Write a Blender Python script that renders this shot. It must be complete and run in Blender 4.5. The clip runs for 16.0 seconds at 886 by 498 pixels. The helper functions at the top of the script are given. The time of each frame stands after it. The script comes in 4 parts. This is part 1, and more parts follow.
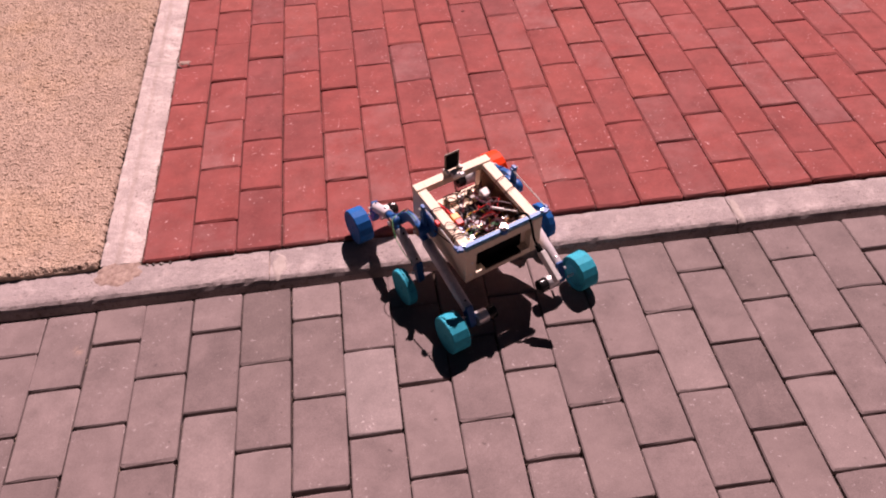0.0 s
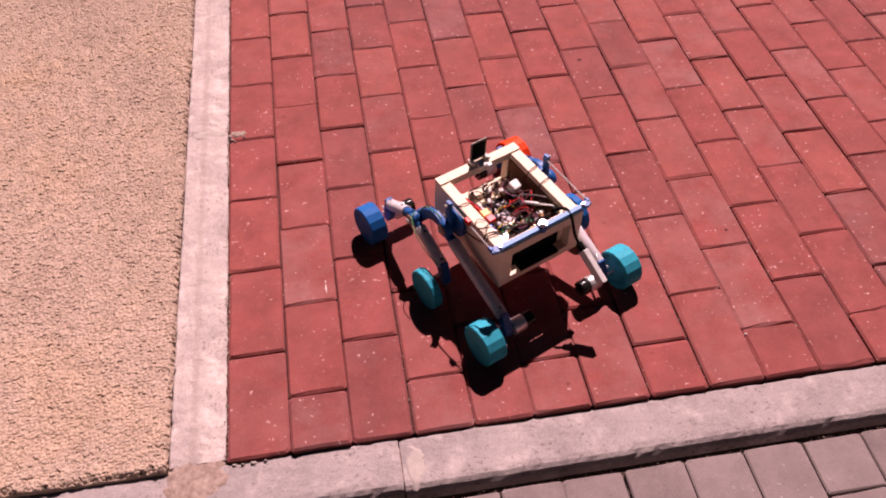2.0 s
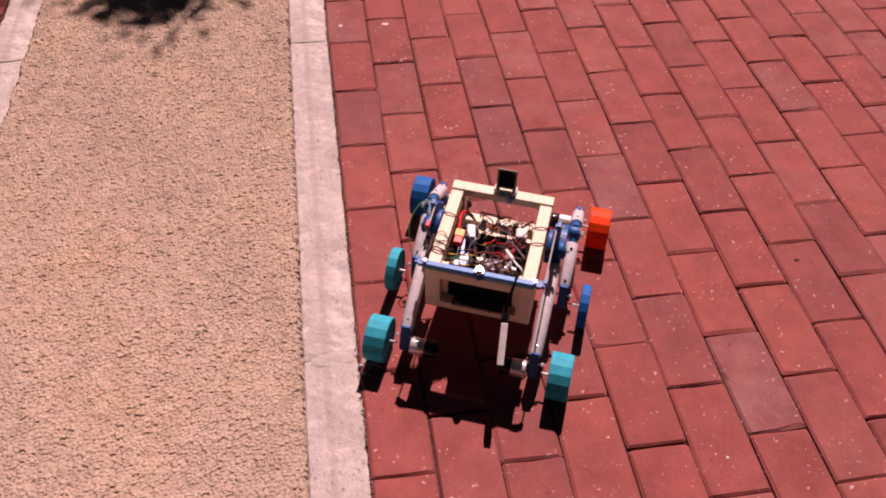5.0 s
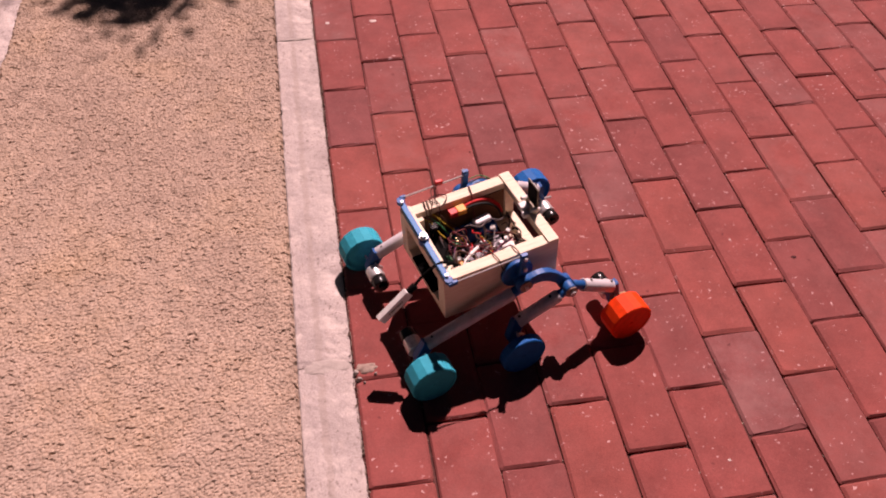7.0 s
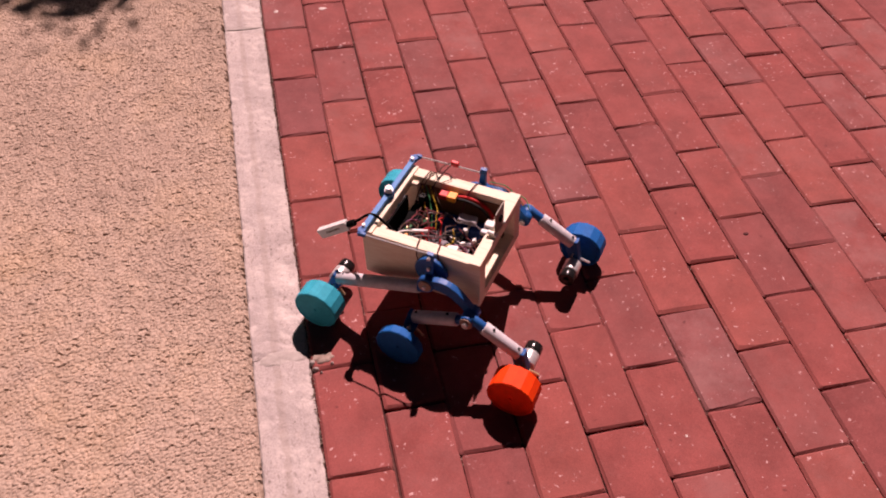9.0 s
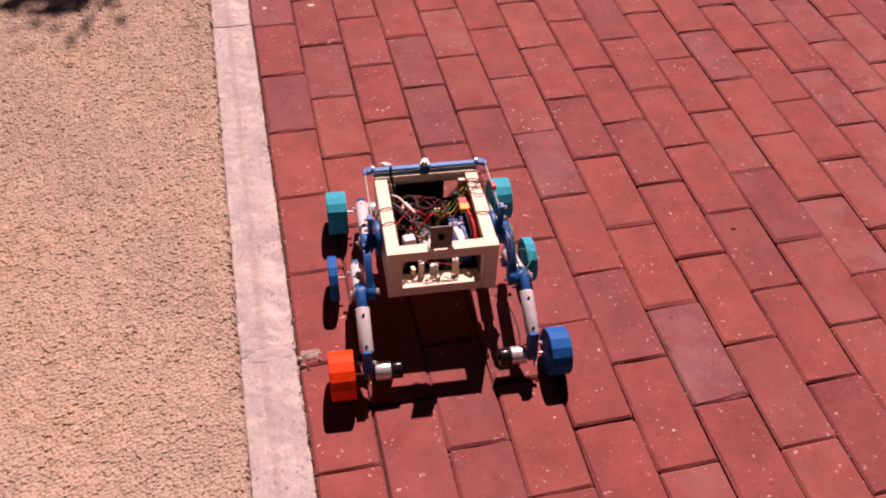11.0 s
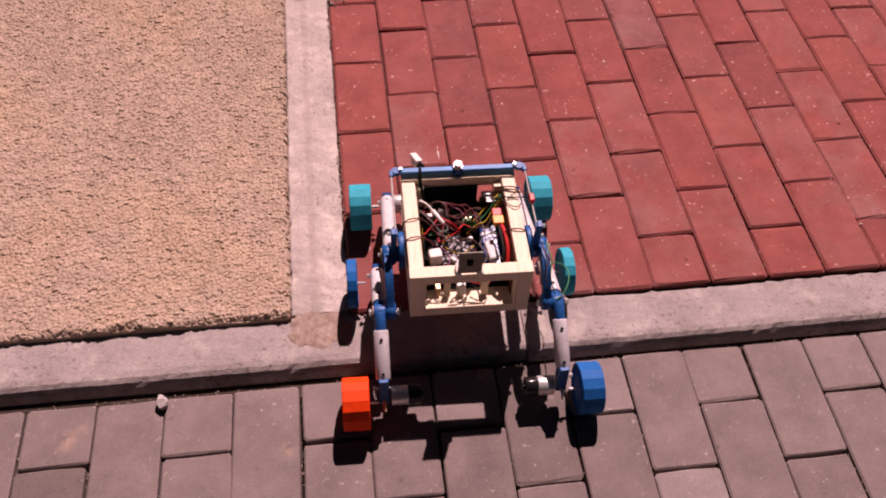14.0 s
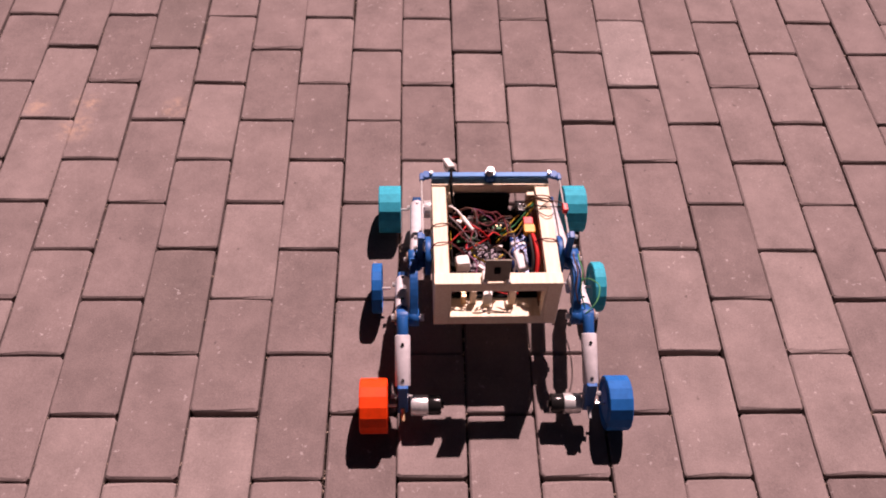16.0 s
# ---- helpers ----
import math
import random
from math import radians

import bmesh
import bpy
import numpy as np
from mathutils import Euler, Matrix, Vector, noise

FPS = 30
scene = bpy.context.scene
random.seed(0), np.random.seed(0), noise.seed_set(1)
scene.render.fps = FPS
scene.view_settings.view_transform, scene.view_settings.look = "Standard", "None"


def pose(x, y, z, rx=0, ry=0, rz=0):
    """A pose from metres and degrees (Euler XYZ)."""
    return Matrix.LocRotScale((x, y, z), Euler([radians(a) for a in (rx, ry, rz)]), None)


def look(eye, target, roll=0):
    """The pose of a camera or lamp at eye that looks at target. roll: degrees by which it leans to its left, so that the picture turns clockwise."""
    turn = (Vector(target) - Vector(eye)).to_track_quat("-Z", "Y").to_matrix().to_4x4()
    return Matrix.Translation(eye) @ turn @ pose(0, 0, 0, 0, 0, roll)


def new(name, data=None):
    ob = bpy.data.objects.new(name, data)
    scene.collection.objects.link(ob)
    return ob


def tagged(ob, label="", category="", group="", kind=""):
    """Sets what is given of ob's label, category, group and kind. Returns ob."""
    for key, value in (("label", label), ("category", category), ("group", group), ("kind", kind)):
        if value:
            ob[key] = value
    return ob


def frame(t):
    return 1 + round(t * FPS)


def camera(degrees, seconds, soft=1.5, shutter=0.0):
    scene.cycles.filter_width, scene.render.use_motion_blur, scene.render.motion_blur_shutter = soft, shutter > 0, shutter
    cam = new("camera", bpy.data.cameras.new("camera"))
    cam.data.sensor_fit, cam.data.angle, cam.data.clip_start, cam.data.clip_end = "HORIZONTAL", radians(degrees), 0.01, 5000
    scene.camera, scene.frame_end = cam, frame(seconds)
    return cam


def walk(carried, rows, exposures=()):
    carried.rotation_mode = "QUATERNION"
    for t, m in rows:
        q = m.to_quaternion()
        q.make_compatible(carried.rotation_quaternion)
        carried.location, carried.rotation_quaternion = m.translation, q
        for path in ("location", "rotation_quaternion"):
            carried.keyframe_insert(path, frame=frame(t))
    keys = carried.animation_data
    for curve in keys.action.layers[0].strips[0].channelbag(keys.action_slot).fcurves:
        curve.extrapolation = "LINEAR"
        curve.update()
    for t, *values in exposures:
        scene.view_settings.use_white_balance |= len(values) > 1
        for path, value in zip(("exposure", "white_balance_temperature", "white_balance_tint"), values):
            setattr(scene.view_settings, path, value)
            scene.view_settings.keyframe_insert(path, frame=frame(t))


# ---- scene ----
cam = camera(54.9, 16.0, soft=2.0)
PATH = [
    (0, (0.541, -1.437, 1.294), (0.671, 0.005, -0.085), -3.4),
    (0.5, (0.486, -1.262, 1.291), (0.616, 0.141, -0.129), -1.6),
    (1, (0.363, -1.119, 1.278), (0.609, 0.251, -0.158), 0.0),
    (1.5, (0.321, -0.99, 1.248), (0.626, 0.307, -0.244), 1.6),
    (2, (0.257, -0.744, 1.254), (0.453, 0.594, -0.22), -1.5),
    (2.5, (0.128, -0.507, 1.22), (0.35, 0.848, -0.234), -0.7),
    (3, (0.002, -0.278, 1.234), (0.28, 1.071, -0.216), -2.2),
    (3.5, (0.0065, -0.110, 1.221), (0.157, 1.274, -0.2155), -2.4),
    (3.7, (0.027, -0.093, 1.212), (0.204, 1.294, -0.218), -2.2),
    (5.8, (-0.023, -0.042, 1.206), (0.199, 1.306, -0.255), 2.2),
    (6, (-0.011, -0.041, 1.204), (0.203, 1.311, -0.254), 1.7),
    (6.5, (-0.017, -0.028, 1.198), (0.234, 1.31, -0.267), 2.5),
    (7, (-0.017, -0.016, 1.203), (0.241, 1.324, -0.26), 1.8),
    (7.5, (-0.006, -0.018, 1.202), (0.248, 1.328, -0.255), 1.3),
    (8, (-0.002, -0.02, 1.197), (0.272, 1.318, -0.264), 1.7),
    (8.5, (0.008, -0.024, 1.193), (0.328, 1.309, -0.264), 2.0),
    (9, (0.001, -0.02, 1.189), (0.338, 1.29, -0.285), 2.7),
    (9.2, (0.001, -0.02, 1.189), (0.3445, 1.289, -0.285), 2.7),
    (11.3, (0.013, -0.025, 1.187), (0.361, 1.273, -0.289), 2.9),
    (11.5, (0.013, -0.025, 1.187), (0.353, 1.273, -0.295), 2.9),
    (12, (0.009, -0.03, 1.183), (0.342, 1.266, -0.305), 2.6),
    (12.5, (0.008, -0.064, 1.173), (0.264, 1.231, -0.33), 0.3),
    (13, (0.002, -0.2225, 1.166), (0.282, 0.986, -0.4035), 2.95),
    (13.5, (-0.046, -0.489, 1.177), (0.273, 0.716, -0.385), 3.6),
    (14, (0.0147, -0.785, 1.172), (0.2203, 0.420, -0.4116), 3.2),
    (14.5, (0.023, -1.037, 1.185), (0.17, 0.201, -0.379), 2.7),
    (15, (0.015, -1.31, 1.19), (0.152, -0.095, -0.393), 3.8),
    (15.5, (0.054, -1.57, 1.165), (0.109, -0.38, -0.441), 4.2),
    (16, (0.0405, -1.791, 1.149), (0.1093, -0.608, -0.4614), 2.8),
]
walk(cam, [(t, look(eye, target, roll)) for t, eye, target, roll in PATH], exposures=[(0, 0.61, 7020, 47), (2.0, 0.62, 7020, 47), (2.6, 0.54, 7250, 47), (3.5, 0.48, 7250, 47), (6.0, 0.38, 7250, 47), (9.0, 0.43, 7250, 47), (12.2, 0.48, 7250, 47), (13.0, 0.42, 7250, 47), (14.0, 0.35, 7250, 47), (14.5, 0.43, 7250, 47), (16, 0.63, 7250, 47)])

# ---- light ----
SUN_DIR = Vector((0.265, 0.72, 1.0)).normalized()      # towards the sun
world = bpy.data.worlds.new("sky")
scene.world = world
world.use_nodes = True
wn = world.node_tree
sky = wn.nodes.new("ShaderNodeTexSky")
sky.sky_type = "NISHITA"
sky.sun_disc = False
sky.sun_elevation = math.asin(SUN_DIR.z)
sky.sun_rotation = math.atan2(SUN_DIR.x, SUN_DIR.y)
wn.links.new(sky.outputs["Color"], wn.nodes["Background"].inputs["Color"])
wn.nodes["Background"].inputs["Strength"].default_value = 0.0045
sun = new("sun", bpy.data.lights.new("sun", "SUN"))
sun.data.energy = 5.0
sun.data.angle = radians(0.55)
sun.data.color = (1.0, 0.90, 0.83)
sun.matrix_world = look(SUN_DIR * 30, (0, 0, 0))


# ---- materials ----
class Mat:
    """A node material with small helpers."""

    def __init__(self, name, rough=0.8, metal=0.0, spec=0.5):
        self.m = bpy.data.materials.new(name)
        self.m.use_nodes = True
        self.t = self.m.node_tree
        self.b = self.t.nodes["Principled BSDF"]
        self.b.inputs["Roughness"].default_value = rough
        self.b.inputs["Metallic"].default_value = metal
        self.b.inputs["Specular IOR Level"].default_value = spec

    def node(self, kind, **sets):
        n = self.t.nodes.new(kind)
        for k, v in sets.items():
            n.inputs[k].default_value = v
        return n

    def link(self, a, b):
        self.t.links.new(a, b)

    def coords(self, shift=False):
        tc = self.node("ShaderNodeTexCoord")
        if not shift:
            return tc.outputs["Object"]
        info = self.node("ShaderNodeObjectInfo")
        mul = self.node("ShaderNodeVectorMath")
        mul.operation = "MULTIPLY_ADD"
        self.link(info.outputs["Random"], mul.inputs[0])
        mul.inputs[1].default_value = (7.3, 3.1, 5.7)
        self.link(tc.outputs["Object"], mul.inputs[2])
        return mul.outputs[0]

    def noise(self, co, scale, detail=4.0, rough=0.6):
        n = self.node("ShaderNodeTexNoise", Scale=scale, Detail=detail, Roughness=rough)
        self.link(co, n.inputs["Vector"])
        return n.outputs["Fac"]

    def ramp(self, fac, stops):
        r = self.node("ShaderNodeValToRGB")
        while len(r.color_ramp.elements) < len(stops):
            r.color_ramp.elements.new(0.5)
        for e, (p, c) in zip(r.color_ramp.elements, stops):
            e.position, e.color = p, (*c, 1.0)
        self.link(fac, r.inputs["Fac"])
        return r.outputs["Color"]

    def mix(self, fac, a, b, mode="MIX"):
        n = self.t.nodes.new("ShaderNodeMix")
        n.data_type, n.blend_type = "RGBA", mode
        for s, v in ((n.inputs["Factor"], fac), (n.inputs["A"], a), (n.inputs["B"], b)):
            if isinstance(v, (int, float)):
                s.default_value = v
            elif isinstance(v, tuple):
                s.default_value = (*v, 1.0)
            else:
                self.link(v, s)
        return n.outputs["Result"]

    def colour(self, c):
        if isinstance(c, tuple):
            self.b.inputs["Base Color"].default_value = (*c, 1.0)
        else:
            self.link(c, self.b.inputs["Base Color"])
        return self

    def bump(self, fac, strength, distance):
        n = self.node("ShaderNodeBump", Strength=strength, Distance=distance)
        self.link(fac, n.inputs["Height"])
        self.link(n.outputs["Normal"], self.b.inputs["Normal"])
        return self


G3 = lambda v: (v, v, v)


def paver_mat(name, dark, base, light, joined=False, flecks=0.6, bloom=(0.30, 0.16, 0.15), stains=()):
    """Pressed concrete paver: tone and dust of its own, cloudy stains, pale chips in clusters and fine grain."""
    m = Mat(name, 0.88, spec=0.25)
    co = m.coords(not joined)
    if joined:
        rnd = m.node("ShaderNodeNewGeometry").outputs["Random Per Island"]
    else:
        rnd = m.node("ShaderNodeObjectInfo").outputs["Random"]
    mid = tuple(0.5 * b + 0.5 * d for b, d in zip(base, dark))
    tone = m.ramp(rnd, [(0.0, dark), (0.14, mid), (0.30, base), (0.62, base), (0.85, tuple(0.5 * b + 0.5 * v for b, v in zip(base, light))), (1.0, light)])
    cloud = m.ramp(m.noise(co, 14, 4, 0.65), [(0.3, G3(0.80)), (0.7, G3(1.17))])
    c = m.mix(1.0, tone, cloud, "MULTIPLY")
    grain = m.noise(co, 420, 3, 0.7)
    c = m.mix(1.0, c, m.ramp(grain, [(0.3, G3(0.82)), (0.7, G3(1.17))]), "MULTIPLY")
    # dust, more on some pavers than on others
    other = m.node("ShaderNodeMath")
    other.operation = "FRACT"
    spread = m.node("ShaderNodeMath")
    spread.operation = "MULTIPLY"
    m.link(rnd, spread.inputs[0])
    spread.inputs[1].default_value = 37.7
    m.link(spread.outputs[0], other.inputs[0])
    share = m.ramp(other.outputs[0], [(0.0, G3(0.10)), (0.55, G3(0.22)), (0.82, G3(0.55)), (1.0, G3(1.0))])
    dust = m.mix(1.0, share, m.ramp(m.noise(co, 11, 5, 0.7), [(0.36, G3(0.0)), (0.68, G3(0.50))]), "MULTIPLY")
    c = m.mix(dust, c, bloom)
    scuff = m.ramp(m.noise(co, 38, 5, 0.75), [(0.60, G3(0.0)), (0.74, G3(0.30))])
    c = m.mix(scuff, c, tuple(min(0.7, 1.15 * v + 0.05) for v in light))
    cluster = m.ramp(m.noise(co, 21, 2, 0.5), [(0.46, G3(0.05)), (0.60, G3(1.0))])
    speck = m.ramp(m.noise(co, 120, 2, 0.55), [(0.665, G3(0.0)), (0.70, G3(flecks))])
    c = m.mix(m.mix(1.0, speck, cluster, "MULTIPLY"), c, tuple(min(0.75, 1.2 * v + 0.33) for v in light))
    pit = m.ramp(m.noise(co, 60, 2, 0.4), [(0.21, G3(0.6)), (0.26, G3(0.0))])
    c = m.mix(pit, c, tuple(0.5 * v for v in dark))
    place = m.node("ShaderNodeNewGeometry").outputs["Position"]
    for x, y, r, tint in stains:
        d = m.node("ShaderNodeVectorMath")
        d.operation = "DISTANCE"
        m.link(place, d.inputs[0])
        d.inputs[1].default_value = (x, y, -0.023)
        near = m.ramp(d.outputs["Value"], [(0.0, G3(1.0)), (r * 0.4, G3(0.8)), (r, G3(0.0))])
        c = m.mix(m.mix(1.0, near, m.ramp(m.noise(place, 55, 4, 0.7), [(0.42, G3(0.0)), (0.62, G3(0.8))]), "MULTIPLY"), c, tint)
    m.colour(c)
    m.bump(m.noise(co, 300, 4, 0.7), 0.4, 0.0012)
    return m.m


RED = ((0.196, 0.051, 0.047), (0.232, 0.0552, 0.0478), (0.255, 0.064, 0.052))
GRAY = ((0.146, 0.112, 0.107), (0.180, 0.139, 0.133), (0.218, 0.173, 0.164))
TAN = (0.36, 0.25, 0.19)
SPILLS = [(-0.587, -0.584, 0.035, TAN), (-0.415, -0.593, 0.032, TAN), (-0.68, -0.593, 0.030, TAN), (-0.593, -0.651, 0.042, TAN), (-0.396, -0.393, 0.024, TAN), (-0.432, -0.177, 0.022, TAN), (-0.108, -0.228, 0.016, TAN), (-0.406, -0.157, 0.016, TAN)]
GRAY_BLOOM = (0.235, 0.185, 0.172)
red_mat, red_far_mat = paver_mat("red_paver", *RED), paver_mat("red_paver_joined", *RED, joined=True)
gray_mat, gray_far_mat = paver_mat("gray_paver", *GRAY, flecks=0.3, bloom=GRAY_BLOOM, stains=SPILLS), paver_mat("gray_paver_joined", *GRAY, joined=True, flecks=0.3, bloom=GRAY_BLOOM)

dull_mat = paver_mat("dull_red_paver", (0.190, 0.056, 0.053), (0.200, 0.058, 0.055), (0.210, 0.063, 0.058))
pale_mat = paver_mat("pale_paver", (0.215, 0.176, 0.168), (0.225, 0.185, 0.177), (0.25, 0.21, 0.20), flecks=0.4, bloom=(0.30, 0.25, 0.24))
dusk_mat = paver_mat("dark_paver", (0.128, 0.099, 0.094), (0.138, 0.107, 0.101), (0.152, 0.120, 0.114), flecks=0.4, bloom=GRAY_BLOOM)


def concrete_mat(name, gain, stripe):
    """Cast concrete: blotches, dark specks in patches, pits; a rough darker line along the middle where it was floated."""
    m = Mat(name, 0.9, spec=0.25)
    co = m.coords()
    c = m.ramp(m.noise(co, 9, 5, 0.65), [(0.3, (0.225, 0.198, 0.192)), (0.52, (0.292, 0.262, 0.252)), (0.75, (0.345, 0.310, 0.295))])
    c = m.mix(m.ramp(m.noise(co, 45, 4, 0.7), [(0.55, G3(0)), (0.75, G3(0.4))]), c, (0.37, 0.31, 0.275))
    far = m.node("ShaderNodeMapping")
    far.inputs["Scale"].default_value = (0.8, 1.25, 1.0)
    m.link(co, far.inputs["Vector"])
    patch = m.ramp(m.noise(co, 6, 3), [(0.42, G3(0.0)), (0.58, G3(1.0))])
    streak = m.ramp(m.noise(far.outputs["Vector"], 110, 3, 0.6), [(0.58, G3(0.0)), (0.64, G3(0.7))])
    c = m.mix(m.mix(1.0, patch, streak, "MULTIPLY"), c, (0.13, 0.105, 0.10))
    c = m.mix(1.0, c, m.ramp(m.noise(co, 330, 3, 0.7), [(0.3, G3(0.82)), (0.7, G3(1.16))]), "MULTIPLY")
    pit = m.ramp(m.noise(co, 70, 2, 0.5), [(0.25, G3(0.7)), (0.31, G3(0))])
    c = m.mix(pit, c, (0.12, 0.10, 0.09))
    c = m.mix(m.ramp(m.noise(co, 17, 4, 0.7), [(0.52, G3(0.0)), (0.66, G3(0.5))]), c, (0.46, 0.42, 0.395))
    if stripe:
        across = m.node("ShaderNodeSeparateXYZ")
        m.link(co, across.inputs[0])
        shift = m.node("ShaderNodeMath")
        shift.operation = "MULTIPLY_ADD"
        m.link(m.noise(co, 28, 5, 0.7), shift.inputs[0])
        shift.inputs[1].default_value = 0.022
        m.link(across.outputs["Y"], shift.inputs[2])
        band = m.ramp(shift.outputs[0], [(0.0, G3(0.0)), (0.012, G3(0.0)), (0.016, G3(0.45)), (0.023, G3(0.45)), (0.027, G3(0.0))])
        c = m.mix(band, c, (0.22, 0.185, 0.165))
    c = m.mix(1.0, c, (gain * 1.03, gain * 0.985, gain * (0.955 if stripe else 0.985)), "MULTIPLY")
    m.colour(c)
    m.bump(m.noise(co, 75, 7, 0.72), 0.8, 0.004)
    return m.m


def aggregate_mat():
    m = Mat("washed_aggregate", 0.9, spec=0.2)
    co = m.coords()
    c = m.ramp(m.noise(co, 210, 2, 0.6), [(0.22, (0.26, 0.173, 0.125)), (0.36, (0.35, 0.255, 0.193)), (0.5, (0.40, 0.300, 0.230)), (0.75, (0.47, 0.364, 0.283))])
    c = m.mix(1.0, c, m.ramp(m.noise(co, 3.2, 4, 0.6), [(0.3, (0.92, 0.91, 0.92)), (0.5, (1.0, 1.0, 1.0)), (0.7, (1.06, 1.02, 0.92))]), "MULTIPLY")
    c = m.mix(1.0, c, m.ramp(m.noise(co, 24, 3, 0.6), [(0.3, G3(0.88)), (0.7, G3(1.1))]), "MULTIPLY")
    m.colour(c)
    m.bump(m.noise(co, 500, 4, 0.7), 0.3, 0.001)
    return m.m


def sand_mat(name, a, b, scale=60):
    m = Mat(name, 0.95, spec=0.2)
    co = m.coords()
    m.colour(m.mix(1.0, m.ramp(m.noise(co, scale, 5, 0.7), [(0.3, a), (0.7, b)]), m.ramp(m.noise(co, 2.5, 3), [(0.3, G3(0.8)), (0.7, G3(1.15))]), "MULTIPLY"))
    m.bump(m.noise(co, 250, 4, 0.7), 0.6, 0.002)
    return m.m


kerb_mat, side_kerb_mat, agg_mat = concrete_mat("kerb_concrete", 1.05, False), concrete_mat("side_kerb_concrete", 1.40, True), aggregate_mat()
joint_mat = sand_mat("joint_sand", (0.030, 0.010, 0.009), (0.13, 0.050, 0.042), 75)
joint_gray_mat = sand_mat("joint_dirt", (0.020, 0.014, 0.011), (0.070, 0.050, 0.040), 180)
earth_mat = sand_mat("dry_earth", (0.17, 0.11, 0.08), (0.27, 0.19, 0.14), 9)
mortar_mat = sand_mat("mortar", (0.19, 0.125, 0.10), (0.40, 0.31, 0.26), 75)
smooth_mortar_mat = sand_mat("smooth_mortar", (0.33, 0.285, 0.26), (0.43, 0.38, 0.345), 60)
stone_mat = sand_mat("pebble_stone", (0.28, 0.25, 0.24), (0.5, 0.46, 0.44), 90)


# ---- mesh helpers ----
def mesh_object(name, verts, faces, material, parent=None, smooth=False):
    me = bpy.data.meshes.new(name)
    me.from_pydata(verts, [], faces)
    me.update()
    if smooth:
        me.polygons.foreach_set("use_smooth", [True] * len(me.polygons))
    me.materials.append(material)
    ob = new(name, me)
    ob.parent = parent
    return ob


def part(name, bm, material, parent, label=""):
    """Links a bmesh as one mesh object under a thing or a part."""
    me = bpy.data.meshes.new(name)
    bm.normal_update()
    bm.to_mesh(me)
    bm.free()
    me.materials.append(material)
    ob = new(name, me)
    ob.parent = parent
    return tagged(ob, label)


def thing(name, label, category, group="", m=None):
    ob = new(name)
    ob.empty_display_size = 0.05
    if m is not None:
        ob.matrix_basis = m
    return tagged(ob, label, category, group)


# ---- ground ----
def big_ground():
    n, size = 40, 600.0
    axis = [math.copysign(abs(2 * i / n - 1) ** 3 * size, i - n / 2) for i in range(n + 1)]
    verts = [(x, y, -0.075) for y in axis for x in axis]
    faces = [(j * (n + 1) + i, j * (n + 1) + i + 1, (j + 1) * (n + 1) + i + 1, (j + 1) * (n + 1) + i) for j in range(n) for i in range(n)]
    tagged(mesh_object("ground", verts, faces, earth_mat), "dry brown earth beyond the paving", "ground", kind="structure")


big_ground()

PITCH, LONG = 0.103, 0.203
KERB_Z = -0.010                                        # kerb tops lie a little under the red pavers


def bed(name, x0, x1, y0, y1, z, material, label, category):
    """The sanded bed that shows in the joints; the pavers are its pieces."""
    bm = bmesh.new()
    bmesh.ops.create_grid(bm, x_segments=2, y_segments=2, size=0.5)
    bmesh.ops.transform(bm, matrix=Matrix.Translation(((x0 + x1) / 2, (y0 + y1) / 2, z)) @ Matrix.Diagonal((x1 - x0, y1 - y0, 1, 1)), verts=bm.verts)
    me = bpy.data.meshes.new(name)
    bm.to_mesh(me)
    bm.free()
    me.materials.append(material)
    return tagged(new(name, me), label, category, kind="structure")


def paver_geometry(w, l, rng, worn=1.0, thick=0.055):
    """A paver about its centre, top at z = 0: nipped corners, uneven sides, worn round edge, no underside."""
    c = 0.0034
    loop = []
    for sx, sy in ((-1, -1), (1, -1), (1, 1), (-1, 1)):
        ends = [(sx, sy, 0.0, -sy * c * rng.uniform(0.6, 1.6)), (sx, sy, -sx * c * rng.uniform(0.6, 1.6), 0.0)]
        loop += ends if sx * sy > 0 else ends[::-1]
        if sx == sy:
            loop.append((0.0, sy, 0.0, 0.0))
    m = len(loop)
    wear = [(rng.uniform(-0.0010, 0.0006), rng.uniform(-0.0012, 0.0007)) for _ in loop]
    chip = [worn * rng.uniform(0.0026, 0.0050) + (rng.uniform(0.001, 0.005) if rng.random() < 0.10 else 0) for _ in loop]
    verts = []
    for inset, z in ((0.0, -thick), (0.0, -0.0034 * worn), (1.0, 0.0)):
        for (sx, sy, cx, cy), (jx, jy), e in zip(loop, wear, chip):
            i = inset * e
            verts.append((sx * (w / 2 - i) + cx + jx, sy * (l / 2 - i) + cy + jy, z + (rng.uniform(-0.0003, 0.0003) if z > -0.01 else 0)))
    faces = [tuple(range(2 * m, 3 * m))]
    for k in range(2):
        for i in range(m):
            p, q = m * k + i, m * k + (i + 1) % m
            faces.append((p, q, q + m, p + m))
    return verts, faces


